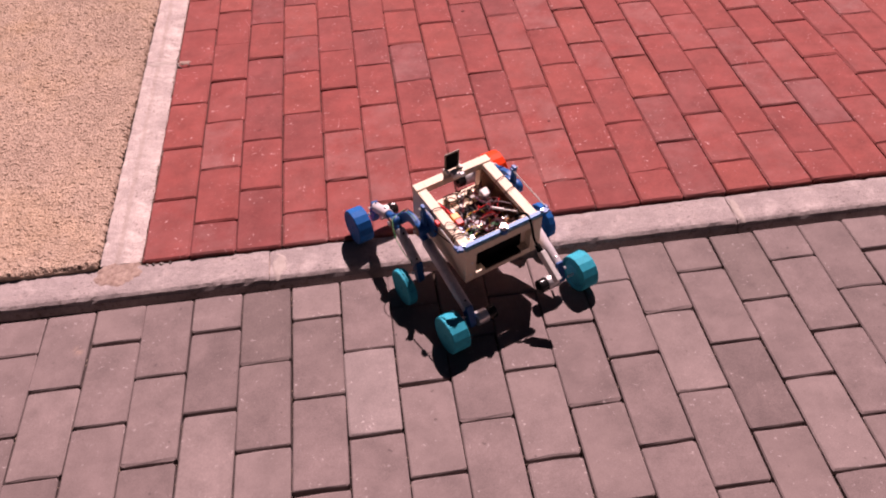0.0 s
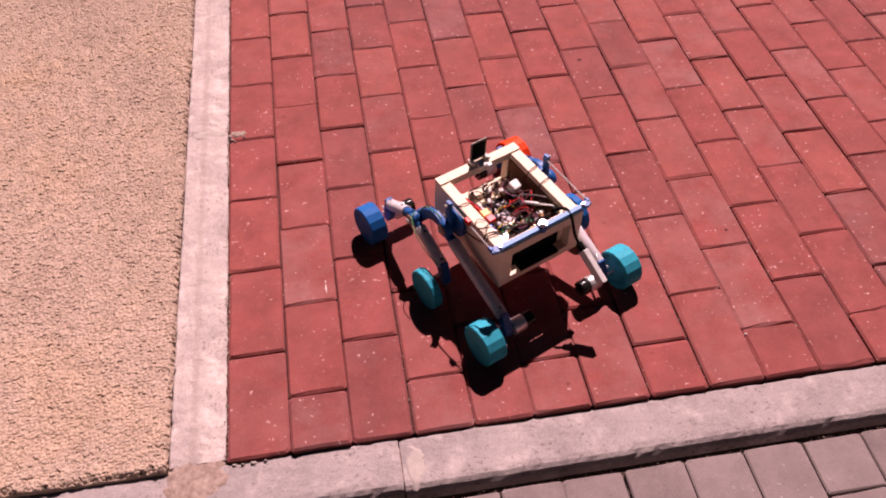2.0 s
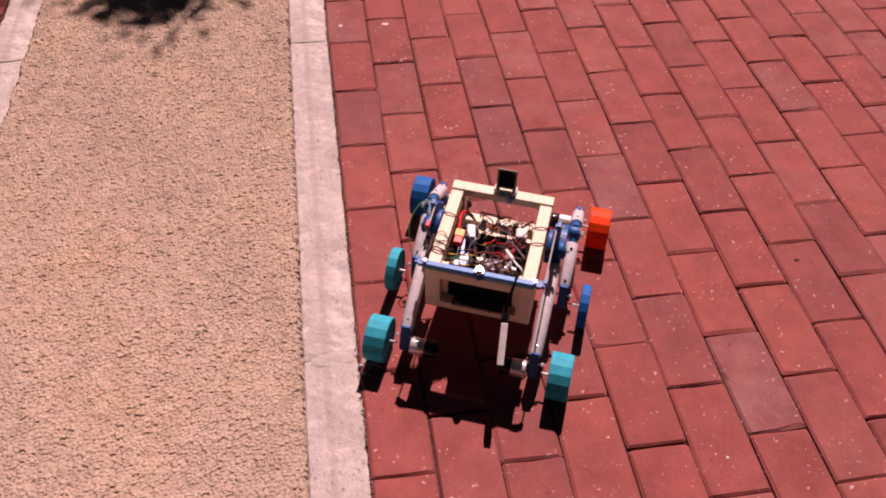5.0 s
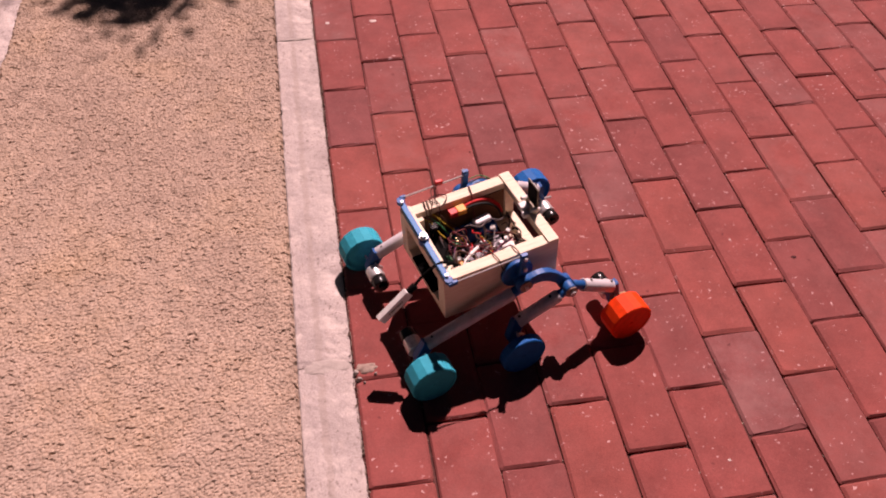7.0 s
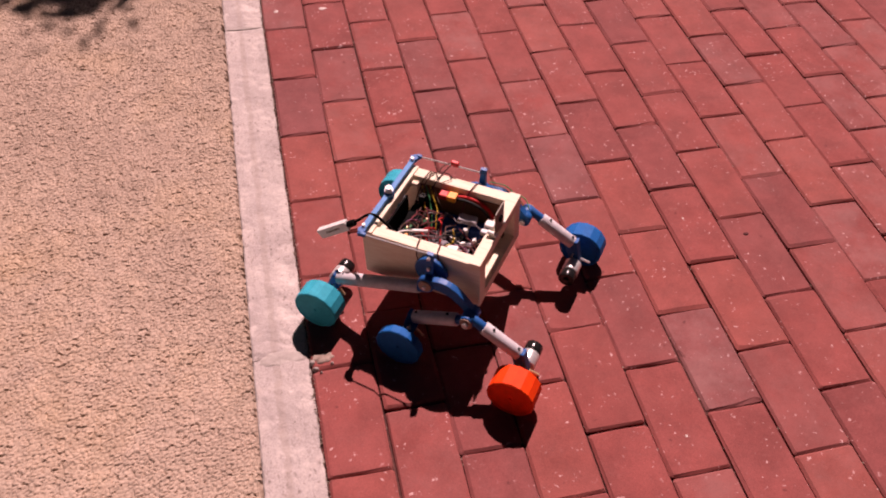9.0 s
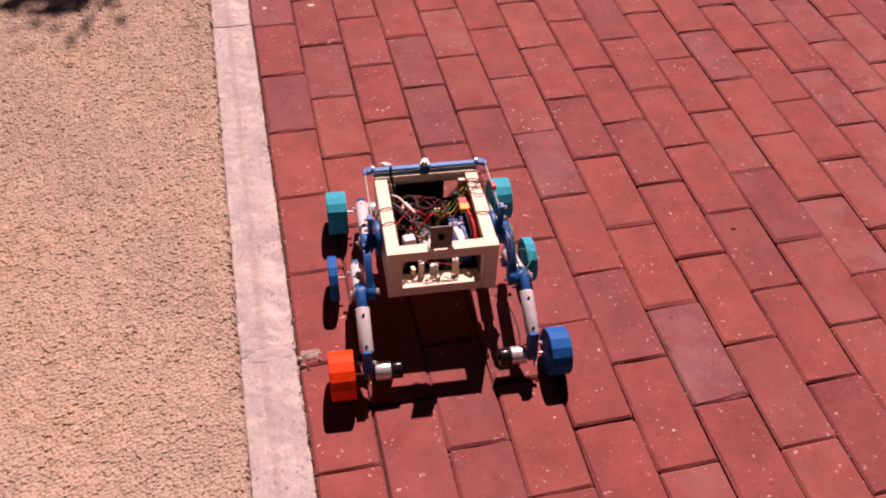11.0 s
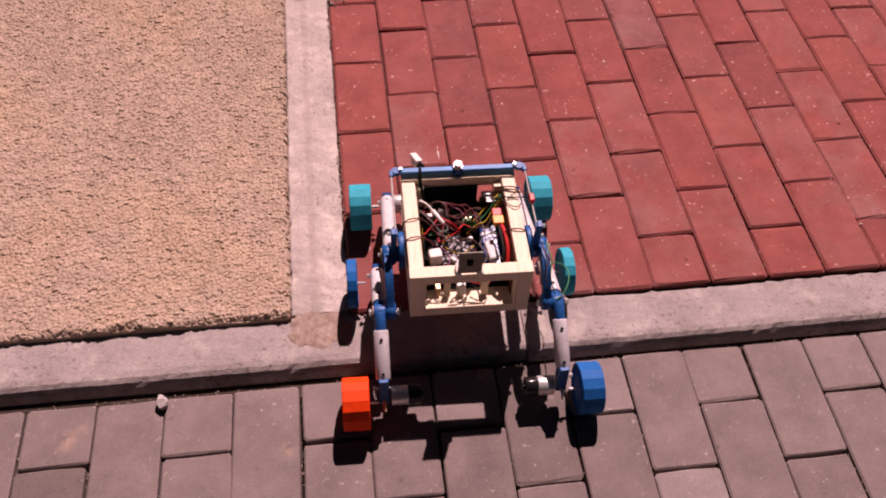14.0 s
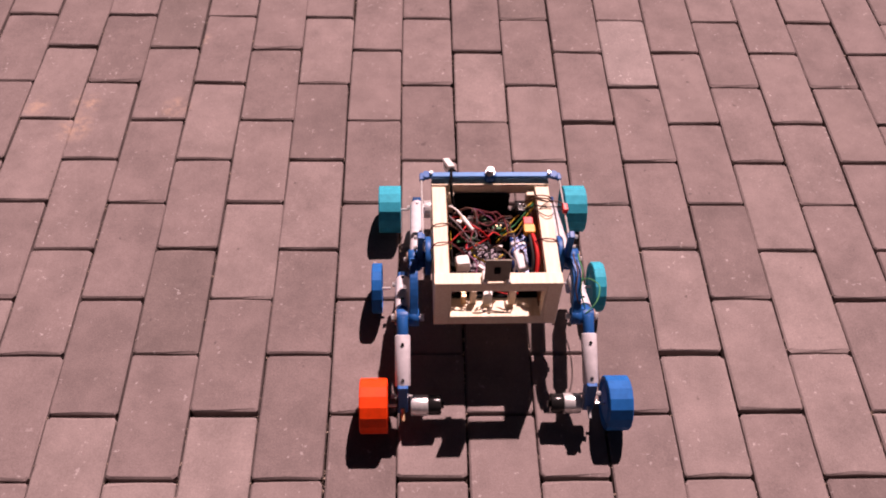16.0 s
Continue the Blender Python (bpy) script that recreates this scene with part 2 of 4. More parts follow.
def pavers(parent, cells, near, z, material, far_material, seed, far_name, odd=(), joint=0.0020, end=0.0020, worn=1.0):
    """cells: rows of centre x, centre y, length. The near ones become objects on shared meshes, the rest one joined mesh."""
    rng = random.Random(seed)
    shared = {}
    cells = sorted(cells, key=near)
    allv, allf = [], []
    for i, (x, y, l) in enumerate(cells):
        spin, dz = rng.gauss(0, 0.25), rng.gauss(0, 0.0007)
        tx, ty = rng.gauss(0, 0.42), rng.gauss(0, 0.42)
        m = pose(x + rng.gauss(0, 0.0007), y + rng.gauss(0, 0.001), z + dz, tx, ty, spin)
        if i < 298:
            key = (round(l, 2), rng.randrange(14))
            if key not in shared:
                v, f = paver_geometry(PITCH - joint, l - end, rng, worn)
                me = bpy.data.meshes.new("brick")
                me.from_pydata(v, [], f)
                me.materials.append(material)
                shared[key] = me
            me = shared[key]
            for ox, oy, special in odd:
                if abs(ox - x) < PITCH / 2 and abs(oy - y) < l / 2:
                    me = me.copy()
                    me.materials[0] = special
            ob = new("brick", me)
            ob.parent = parent
            ob.matrix_basis = m
        else:
            v, f = paver_geometry(PITCH - joint, l - end, rng, worn)
            k = len(allv)
            allv += [tuple(m @ Vector(p)) for p in v]
            allf += [tuple(a + k for a in q) for q in f]
    if allv:
        tagged(mesh_object(far_name, allv, allf, far_material, parent), kind="stuff")


def kerb_stone(parent, x0, y0, x1, y1, width, ztop, seed, radius=0.008, groove=True):
    """A concrete kerb stone from one end to the other, its top edges rounded and a little chipped."""
    length = math.hypot(x1 - x0, y1 - y0)
    prof = [(-width / 2 - 0.003, -0.16), (-width / 2 - 0.002, -0.03)]
    for side in (-1, 1):
        for k in range(5):
            a = math.pi / 2 * k / 4
            a = a if side < 0 else math.pi / 2 - a
            r = radius if side < 0 else min(radius, 0.006)
            prof.append((side * (width / 2 - r + r * math.cos(a)), -r + r * math.sin(a)))
        if side < 0 and not groove:
            prof += [(-width / 4, 0.0002), (0.0, 0.0004), (width / 4, 0.0002)]
        elif side < 0:
            prof += [(-width / 4, -0.0003), (-width / 12, 0.0003), (width / 6, -0.0002), (width / 3, 0.0003)]
    prof.append((width / 2, -0.16))
    n = max(6, int(length / 0.012))
    verts, faces = [], []
    for i in range(n + 1):
        s = i / n * length
        for (a, z) in prof:
            k = Vector((s * 30 + seed * 7.7, a * 30, z * 30))
            e = noise.noise(k) * 0.0016 + noise.noise(k * 3.1) * 0.0012
            chip = max(0.0, noise.noise(k * 1.9 + Vector((5, 9, 1))) - 0.30) * 0.007 if abs(a) > width / 2 - 0.012 and z > -0.02 else 0.0
            inset = math.copysign(min(0.002, chip), a) if chip else 0.0
            low = 0.002 if i in (0, n) and z > -0.05 else 0.0
            verts.append((s, a + e * 0.35 - inset, z + (e if z > -0.05 else 0) - chip * 0.5 - low))
    k = len(prof)
    for i in range(n):
        for j in range(k - 1):
            a = i * k + j
            faces.append((a, a + 1, a + 1 + k, a + k))
    faces.append(tuple(range(k)))
    faces.append(tuple(n * k + j for j in reversed(range(k))))
    ob = mesh_object("kerb_stone", verts, faces, side_kerb_mat if groove else kerb_mat, parent)
    ob.matrix_basis = Matrix.Translation((x0, y0, ztop)) @ Matrix.Rotation(math.atan2(y1 - y0, x1 - x0), 4, "Z")
    return ob


def kerbs():
    base = bed("kerb_south", -6, 6, -0.086, -0.022, KERB_Z - 0.006, mortar_mat, "pale grey concrete kerb of long stones, a low step above the grey pavers", "kerb")
    cuts = [-4.85, -3.8, -2.77, -1.75, -0.74, 0.28, 1.33, 2.36, 3.4, 4.4, 5.4]
    for i, (a, b) in enumerate(zip(cuts, cuts[1:])):
        back = 0.008 if i == 4 else 0.0
        kerb_stone(base, a + 0.001, -0.0570 + back, b - 0.001, -0.0570 + back * 0.3, 0.098 - back * 0.3, KERB_Z, i, 0.021, False)
    for name, x, off in (("kerb_east", -0.0487, 20), ("kerb_west", -0.7835, 40)):
        base = bed(name, x - 0.042, x + 0.042, -0.004, 7.0, KERB_Z, mortar_mat, "pale worn concrete kerb flush beside the washed aggregate strip", "kerb")
        cuts = [0.0, 0.852, 1.852, 2.852, 3.852, 4.852, 5.852, 6.852]
        for i, (a, b) in enumerate(zip(cuts, cuts[1:])):
            kerb_stone(base, x, a + 0.0015, x, b - 0.0015, 0.0965, KERB_Z + 0.004, off + i, 0.005)


kerbs()


def lump(name, x, y, z, rx, ry, h, material, parent, seed, n=22):
    """A low uneven smear with a ragged outline."""
    verts, faces = [(0, 0, h)], []
    rings = 5
    for k in range(1, rings + 1):
        for i in range(n):
            a = 2 * math.pi * i / n
            r = k / rings * (1 + 0.38 * noise.noise(Vector((math.cos(a) * 1.7 + seed, math.sin(a) * 1.7, seed * 3.3))) + 0.15 * noise.noise(Vector((math.cos(a) * 6 + seed, math.sin(a) * 6, 2))))
            q = Vector((r * rx * math.cos(a), r * ry * math.sin(a), 0))
            hh = h * (1 - (k / rings) ** 2.2) + h * 0.9 * noise.noise(Vector((q.x * 120, q.y * 120, seed))) * (k < rings)
            verts.append((q.x, q.y, hh if k < rings else -0.006))
    for i in range(n):
        faces.append((0, 1 + i, 1 + (i + 1) % n))
    for k in range(rings - 1):
        for i in range(n):
            a, b = 1 + k * n + i, 1 + k * n + (i + 1) % n
            faces.append((a, a + n, b + n, b))
    ob = mesh_object(name, verts, faces, material, parent, True)
    ob.location = (x, y, z)
    return ob


tagged(lump("mortar_patch", -0.054, -0.026, KERB_Z + 0.0006, 0.062, 0.046, 0.0018, mortar_mat, None, 3, 60), "sandy mortar patch filling the kerb corner joint", "mortar")
tagged(lump("mortar_smear", 0.020, 0.832, -0.001, 0.022, 0.012, 0.0026, mortar_mat, None, 8, 40), "crumbled pale mortar spilt on the red pavers beside the kerb", "mortar")
for x, y, z, rx, ry in ((-0.050, 0.848, KERB_Z + 0.004, 0.042, 0.019), (-0.050, 1.852, KERB_Z + 0.004, 0.042, 0.006), (-0.785, 1.852, KERB_Z + 0.004, 0.042, 0.006)):
    tagged(lump("mortar_joint", x, y, z - 0.0004, rx, ry, 0.0014, smooth_mortar_mat, None, 11 + x, 40), "sandy mortar smeared over a kerb joint", "mortar")

for x, rx, ry in ((0.303, 0.020, 0.040), (1.342, 0.011, 0.042)):
    tagged(lump("mortar_joint", x, -0.057, KERB_Z + 0.0003, rx, ry, 0.0004, smooth_mortar_mat, None, 4 + x), "smooth pale mortar beside a kerb joint", "mortar")
for x, y, r in ((0.006, 0.812, 0.005), (0.014, 0.803, 0.003), (0.002, 0.826, 0.006), (0.034, 0.818, 0.0035)):
    tagged(lump("mortar_crumb", x, y, 0.0, r, r * 0.7, 0.003, smooth_mortar_mat, None, x * 90 + y, 12), "pale mortar crumb on a red paver by the kerb", "mortar", "mortar crumbs")
for x, y, r in ((0.010, -0.0115, 0.006), (0.024, -0.012, 0.004), (0.041, -0.0115, 0.007), (0.060, -0.012, 0.004)):
    tagged(lump("mortar_crumb", x, y, KERB_Z + 0.0005, r, r * 0.6, 0.004, smooth_mortar_mat, None, x * 50, 12), "pale mortar crumb at the foot of the red pavers", "mortar", "mortar crumbs")

fleck_mat = sand_mat("white_paint", (0.45, 0.34, 0.31), (0.66, 0.58, 0.54), 120)
spot_mat = sand_mat("dark_stain", (0.05, 0.018, 0.018), (0.10, 0.03, 0.028), 300)
for x, y, rx, ry in ((0.567, 0.570, 0.0030, 0.0030), (0.758, 1.028, 0.0034, 0.0030), (0.184, 0.132, 0.0018, 0.017), (0.186, 0.338, 0.0020, 0.022), (0.93, 0.09, 0.0026, 0.0026), (0.15, 1.90, 0.011, 0.008), (0.035, 1.905, 0.007, 0.006)):
    tagged(lump("paint_fleck", x, y, 0.0, rx, ry, 0.0007, fleck_mat, None, x * 9, 10), "small white fleck on a red paver", "fleck", "flecks on the pavers")
for x, y, r in ((0.864, 0.966, 0.0075), (0.996, 0.344, 0.005), (0.055, 0.451, 0.004), (0.568, 1.177, 0.004), (0.30, 1.36, 0.003)):
    tagged(lump("dark_spot", x, y, 0.0, r, r * 0.6, 0.0006, spot_mat, None, x * 7, 10), "small dark stain on a red paver", "stain", "stains on the pavers")


def aggregate():
    """Washed aggregate: a sheet of small domed stones between the two kerbs."""
    x0, x1, y0, y1, step = -0.740, -0.096, -0.0095, 2.40, 0.0021
    nx, ny = int((x1 - x0) / step), int((y1 - y0) / step)
    xs, ys = np.meshgrid(np.linspace(x0, x1, nx), np.linspace(y0, y1, ny))
    cell = 0.0075
    rng = np.random.default_rng(5)
    gx, gy = int((x1 - x0) / cell) + 6, int((y1 - y0) / cell) + 6
    jx, jy, jh = rng.random((gy, gx)), rng.random((gy, gx)), rng.random((gy, gx))
    ci, cj = ((xs - x0) / cell).astype(int) + 2, ((ys - y0) / cell).astype(int) + 2
    best, high = np.full(xs.shape, 9.0), np.zeros(xs.shape)
    second = np.full(xs.shape, 9.0)
    for dj in (-1, 0, 1):
        for di in (-1, 0, 1):
            a, b = ci + di, cj + dj
            px, py = x0 + (a - 2 + jx[b, a]) * cell, y0 + (b - 2 + jy[b, a]) * cell
            d = np.hypot((xs - px) * 0.82, (ys - py) * 1.06) / cell
            closer = d < best
            second = np.where(closer, best, np.minimum(second, d))
            high = np.where(closer, jh[b, a], high)
            best = np.where(closer, d, best)
    edge = np.clip((second - best) / 0.40, 0, 1)
    z = 0.0026 * np.sqrt(edge) + 0.0022 * (high - 0.5) - 0.0008 * (high < 0.05)
    slow = sum(0.002 * np.sin(xs * f + p) * np.cos(ys * g + q) for f, g, p, q in ((9, 5, 1, 2), (21, 13, 3, 0)))
    rim = np.minimum(xs - x0, x1 - xs)
    wobble = 0.005 * (high - 0.5) + 0.003 * np.sin(xs * 41 + 2 * np.sin(xs * 17)) * np.cos(ys * 37 + 2 * np.sin(ys * 11))
    z = z + slow - 0.010 * np.clip(1 - (rim + wobble) / 0.007, 0, 1) ** 2 - 0.0075 * np.clip(1 - (ys - y0 + wobble) / 0.010, 0, 1) ** 1.8
    z[0] = -0.024                                      # its front edge goes down behind the kerb
    verts = np.stack([xs, ys, z + 0.0030], -1).reshape(-1, 3)
    idx = np.arange(nx * ny).reshape(ny, nx)
    quads = np.stack([idx[:-1, :-1], idx[:-1, 1:], idx[1:, 1:], idx[1:, :-1]], -1).reshape(-1, 4)
    ob = mesh_object("aggregate_strip", verts.tolist(), quads.tolist(), agg_mat)
    tagged(ob, "peach-coloured washed aggregate strip with coarse small stones between kerbs", "paving", kind="structure")
    far = bed("aggregate_strip_far", x0, x1, y1, 7.0, 0.0035, agg_mat, "peach washed aggregate strip running on between the kerbs", "paving")
    return ob


aggregate()


def pebble():
    """A broken bit of stone: a ball cut by a few planes."""
    rng = random.Random(12)
    bm = bmesh.new()
    bmesh.ops.create_icosphere(bm, subdivisions=2, radius=0.012)
    for k in range(7):
        n = Vector((rng.uniform(-1, 1), rng.uniform(-1, 1), rng.uniform(-0.4, 1))).normalized()
        out = bmesh.ops.bisect_plane(bm, geom=bm.verts[:] + bm.edges[:] + bm.faces[:], plane_co=n * rng.uniform(0.0062, 0.0092), plane_no=n, clear_outer=True)
        bmesh.ops.holes_fill(bm, edges=[e for e in bm.edges if e.is_boundary])
    for v in bm.verts:
        v.co = Vector((v.co.x * 0.9, v.co.y * 1.15, max(v.co.z, -0.006)))
    ob = part("pebble", bm, stone_mat, None)
    ob.matrix_basis = pose(-0.297, -0.131, -0.0165, 0, 8, 25)
    tagged(ob, "small broken grey stone lying on the grey pavers by the kerb", "stone")


pebble()


# ---- rover ----
def plastic(name, c, rough=0.42, spec=0.3):
    m = Mat(name, rough, spec=spec)
    co = m.coords()
    m.colour(m.mix(1.0, c, m.ramp(m.noise(co, 90, 3, 0.6), [(0.3, G3(0.86)), (0.7, G3(1.1))]), "MULTIPLY"))
    m.bump(m.noise(co, 700, 2, 0.6), 0.25, 0.0006)
    return m.m


def metal(name, c, rough):
    m = Mat(name, rough, 0.55)
    m.colour(m.mix(1.0, c, m.ramp(m.noise(m.coords(), 160, 3), [(0.3, G3(0.8)), (0.7, G3(1.1))]), "MULTIPLY"))
    return m.m


def wood_mat():
    m = Mat("pine", 0.65, spec=0.3)
    co = m.coords()
    stretch = m.node("ShaderNodeMapping")
    m.link(co, stretch.inputs["Vector"])
    stretch.inputs["Scale"].default_value = (60, 7, 60)
    grain = m.noise(stretch.outputs["Vector"], 4.0, 5, 0.65)
    c = m.ramp(grain, [(0.25, (0.65, 0.50, 0.35)), (0.5, (0.76, 0.64, 0.49)), (0.8, (0.81, 0.72, 0.58))])
    c = m.mix(m.ramp(m.noise(co, 55, 4, 0.7), [(0.6, G3(0)), (0.8, G3(0.35))]), c, (0.55, 0.43, 0.30))
    m.colour(c)
    m.bump(grain, 0.2, 0.001)
    return m.m


WOOD = wood_mat()
TEAL, BLUE_W, ORANGE = plastic("teal_plastic", (0.0, 0.325, 0.43), 0.6, 0.10), plastic("blue_wheel_plastic", (0.0, 0.108, 0.35), 0.6, 0.12), plastic("orange_plastic", (0.88, 0.055, 0.004), 0.6, 0.15)
BLUE, PVC, BLACK = plastic("blue_plastic", (0.004, 0.09, 0.29), 0.45), plastic("white_pipe", (0.56, 0.53, 0.55), 0.35), plastic("black_plastic", (0.005, 0.005, 0.005), 0.9, 0.08)
LIGHT_BLUE = plastic("light_blue_plastic", (0.03, 0.19, 0.45), 0.45)
# dark brown for the added boards that deepen the box's inner shade
SHADE_BOARD = plastic("dark_shade_board", (0.17, 0.085, 0.045), 0.8, 0.2)
WHITE_P, RED_P, YELLOW_P = plastic("white_nylon", (0.72, 0.69, 0.66)), plastic("red_plastic", (0.55, 0.015, 0.012)), plastic("orange_connector", (0.75, 0.30, 0.03))
STEEL, BRASS, MOTOR_BLACK = metal("bright_steel", (0.72, 0.71, 0.70), 0.30), metal("brass", (0.62, 0.42, 0.24), 0.35), plastic("black_motor_can", (0.012, 0.011, 0.011), 0.18)
WASHER = plastic("brown_fibre_washer", (0.33, 0.22, 0.17), 0.6)
BOARD, BOARD_G = plastic("purple_board", (0.055, 0.020, 0.045), 0.4), plastic("green_board", (0.03, 0.14, 0.06), 0.4)
GREY_P, BATTERY = plastic("grey_board", (0.21, 0.18, 0.14), 0.5), plastic("blue_wrap", (0.03, 0.09, 0.33), 0.25)
WIRES = [plastic("wire_" + n, c, 0.65) for n, c in (("maroon", (0.13, 0.018, 0.022)), ("black", (0.012, 0.01, 0.01)), ("red", (0.5, 0.015, 0.012)), ("brown", (0.10, 0.045, 0.03)), ("grey", (0.13, 0.105, 0.11)), ("white", (0.45, 0.39, 0.39)), ("yellow", (0.55, 0.36, 0.03)), ("green", (0.03, 0.22, 0.08)), ("mauve", (0.22, 0.07, 0.13)))]


def box(bm, size, at, bevel=0.001, m=None):
    out = bmesh.ops.create_cube(bm, size=1.0)
    vs = out["verts"]
    bmesh.ops.transform(bm, matrix=(m or Matrix()) @ Matrix.Translation(at) @ Matrix.Diagonal((*size, 1)), verts=vs)
    if bevel:
        es = list({e for v in vs for e in v.link_edges})
        bmesh.ops.bevel(bm, geom=es, offset=bevel, segments=2, affect="EDGES", profile=0.5)
    return bm


def rod(bm, a, b, r, n=16, r1=None, cap=True, bevel=0.0):
    a, b = Vector(a), Vector(b)
    d = b - a
    out = bmesh.ops.create_cone(bm, cap_ends=cap, segments=n, radius1=r, radius2=r if r1 is None else r1, depth=d.length)
    vs = out["verts"]
    bmesh.ops.transform(bm, matrix=Matrix.Translation((a + b) / 2) @ d.to_track_quat("Z", "Y").to_matrix().to_4x4(), verts=vs)
    for f in {f for v in vs for f in v.link_faces}:
        f.smooth = len(f.verts) == 4 and n > 8
    if bevel:
        es = [e for e in {e for v in vs for e in v.link_edges} if any(len(f.verts) > 4 for f in e.link_faces)]
        bmesh.ops.bevel(bm, geom=es, offset=bevel, segments=2, affect="EDGES", profile=0.5)
    return bm


def hose(bm, pts, r, n=7):
    """A soft round cord through points."""
    pts = [Vector(p) for p in pts]
    fine = []
    for i in range(len(pts) - 1):
        p0, p1, p2, p3 = pts[max(i - 1, 0)], pts[i], pts[i + 1], pts[min(i + 2, len(pts) - 1)]
        for k in range(5):
            t = k / 5
            fine.append(0.5 * ((2 * p1) + (p2 - p0) * t + (2 * p0 - 5 * p1 + 4 * p2 - p3) * t * t + (3 * p1 - p0 - 3 * p2 + p3) * t ** 3))
    fine.append(pts[-1])
    rings, u = [], None
    for i, p in enumerate(fine):
        d = (fine[min(i + 1, len(fine) - 1)] - fine[max(i - 1, 0)]).normalized()
        u = d.orthogonal().normalized() if u is None else (u - d * u.dot(d)).normalized()
        w = d.cross(u)
        rings.append([bm.verts.new(p + (u * math.cos(2 * math.pi * j / n) + w * math.sin(2 * math.pi * j / n)) * r) for j in range(n)])
    for a, b in zip(rings, rings[1:]):
        for j in range(n):
            bm.faces.new((a[j], a[(j + 1) % n], b[(j + 1) % n], b[j])).smooth = True
    bm.faces.new(rings[0][::-1])
    bm.faces.new(rings[-1])
    return bm


def slab(bm, outline, x0, x1, bevel=0.0012):
    """An outline in the y-z plane, drawn out along x."""
    lo = [bm.verts.new((x0, y, z)) for y, z in outline]
    hi = [bm.verts.new((x1, y, z)) for y, z in outline]
    n = len(outline)
    faces = [bm.faces.new(lo[::-1]), bm.faces.new(hi)]
    for i in range(n):
        bm.faces.new((lo[i], lo[(i + 1) % n], hi[(i + 1) % n], hi[i]))
    bmesh.ops.recalc_face_normals(bm, faces=bm.faces[:])
    if bevel:
        bmesh.ops.bevel(bm, geom=list({e for f in faces for e in f.edges}), offset=bevel, segments=2, affect="EDGES", profile=0.5)
    return bm


def frame_panel(bm, w, h, t, ow, oh, dz=0.0):
    """An upright board in the x-z plane with an oblong window through it, of four mitred rails."""
    o = [(-w / 2, -h / 2), (w / 2, -h / 2), (w / 2, h / 2), (-w / 2, h / 2)]
    i = [(-ow / 2, dz - oh / 2), (ow / 2, dz - oh / 2), (ow / 2, dz + oh / 2), (-ow / 2, dz + oh / 2)]
    v = [[bm.verts.new((x, y, z)) for x, z in ring] for ring in (o, i) for y in (-t / 2, t / 2)]
    of, ob, inf, inb = v
    for k in range(4):
        n = (k + 1) % 4
        bm.faces.new((of[k], of[n], inf[n], inf[k]))
        bm.faces.new((ob[n], ob[k], inb[k], inb[n]))
        bm.faces.new((of[n], of[k], ob[k], ob[n]))
        bm.faces.new((inf[k], inf[n], inb[n], inb[k]))
    bmesh.ops.recalc_face_normals(bm, faces=bm.faces[:])
    bmesh.ops.bevel(bm, geom=[e for e in bm.edges if e.calc_face_angle(0) > 1], offset=0.0009, segments=2, affect="EDGES", profile=0.5)
    return bm


B = bmesh.new
RAD = 0.040                                            # wheel radius
AXLE_Y = {"F": 0.207, "M": 0.003, "R": -0.158}
AXLE_X = {"F": 0.1765, "M": 0.175, "R": 0.156}
PIVOT, BOGIE = (0.0245, 0.1486), (0.105, 0.1165)       # y, z of the two joints of a side
BODY = pose(0, 0, 0.1400, 3.6, 0, 0)                   # the box leans back a little
TOP = 0.0470


def put(name, bm, material, parent, label="", m=None):
    ob = part(name, bm, material, parent, label)
    if m is not None:
        ob.matrix_basis = m
    return ob


def wheel(root, side, which, width, material, label):
    """A printed wheel: sixteen flats, closed outer face with a raised rim, hollow towards the leg."""
    bm = B()
    n, s = 16, side
    prof = [(-width / 2, RAD * 0.55), (-width / 2 + 0.004, RAD * 0.80), (-width / 2, RAD * 0.90), (-width / 2, RAD - 0.001), (-width / 2 + 0.001, RAD), (width / 2 - 0.0015, RAD), (width / 2, RAD - 0.0015), (width / 2, RAD * 0.90), (width / 2 - 0.0012, RAD * 0.86), (width / 2 - 0.0012, RAD * 0.2)]
    rings = [[bm.verts.new((s * x, r * math.cos(2 * math.pi * k / n), r * math.sin(2 * math.pi * k / n))) for k in range(n)] for x, r in prof]
    for a, b in zip(rings, rings[1:]):
        for k in range(n):
            bm.faces.new((a[k], a[(k + 1) % n], b[(k + 1) % n], b[k]))
    bm.faces.new(rings[0])
    bm.faces.new(rings[-1])
    bmesh.ops.recalc_face_normals(bm, faces=bm.faces[:])
    w = part("wheel", bm, material, root, label)
    inner = -width / 2
    put("axle", rod(B(), (s * (inner - 0.013), 0, 0), (s * (inner + 0.004), 0, 0), 0.0022, 8), STEEL, w, "bright steel axle bolt")
    put("hub_screw", rod(B(), (s * (width / 2 - 0.003), 0, 0), (s * (width / 2 + 0.0005), 0, 0), 0.003, 6), material, w)
    return w


def gear_motor(parent, side, x, y, z):
    """Geared motor lying across: bright gearbox, black can, brass tail."""
    s = side
    put("gearbox", rod(B(), (s * x, y, z), (s * (x - 0.025), y, z), 0.0150, 24, bevel=0.001), STEEL, parent, "bright metal gearbox")
    put("motor_can", rod(B(), (s * (x - 0.025), y, z), (s * (x - 0.044), y, z), 0.0146, 24, bevel=0.0015), MOTOR_BLACK, parent, "shiny black motor can")
    put("motor_tail", rod(B(), (s * (x - 0.044), y, z), (s * (x - 0.048), y, z), 0.005, 10), MOTOR_BLACK, parent)


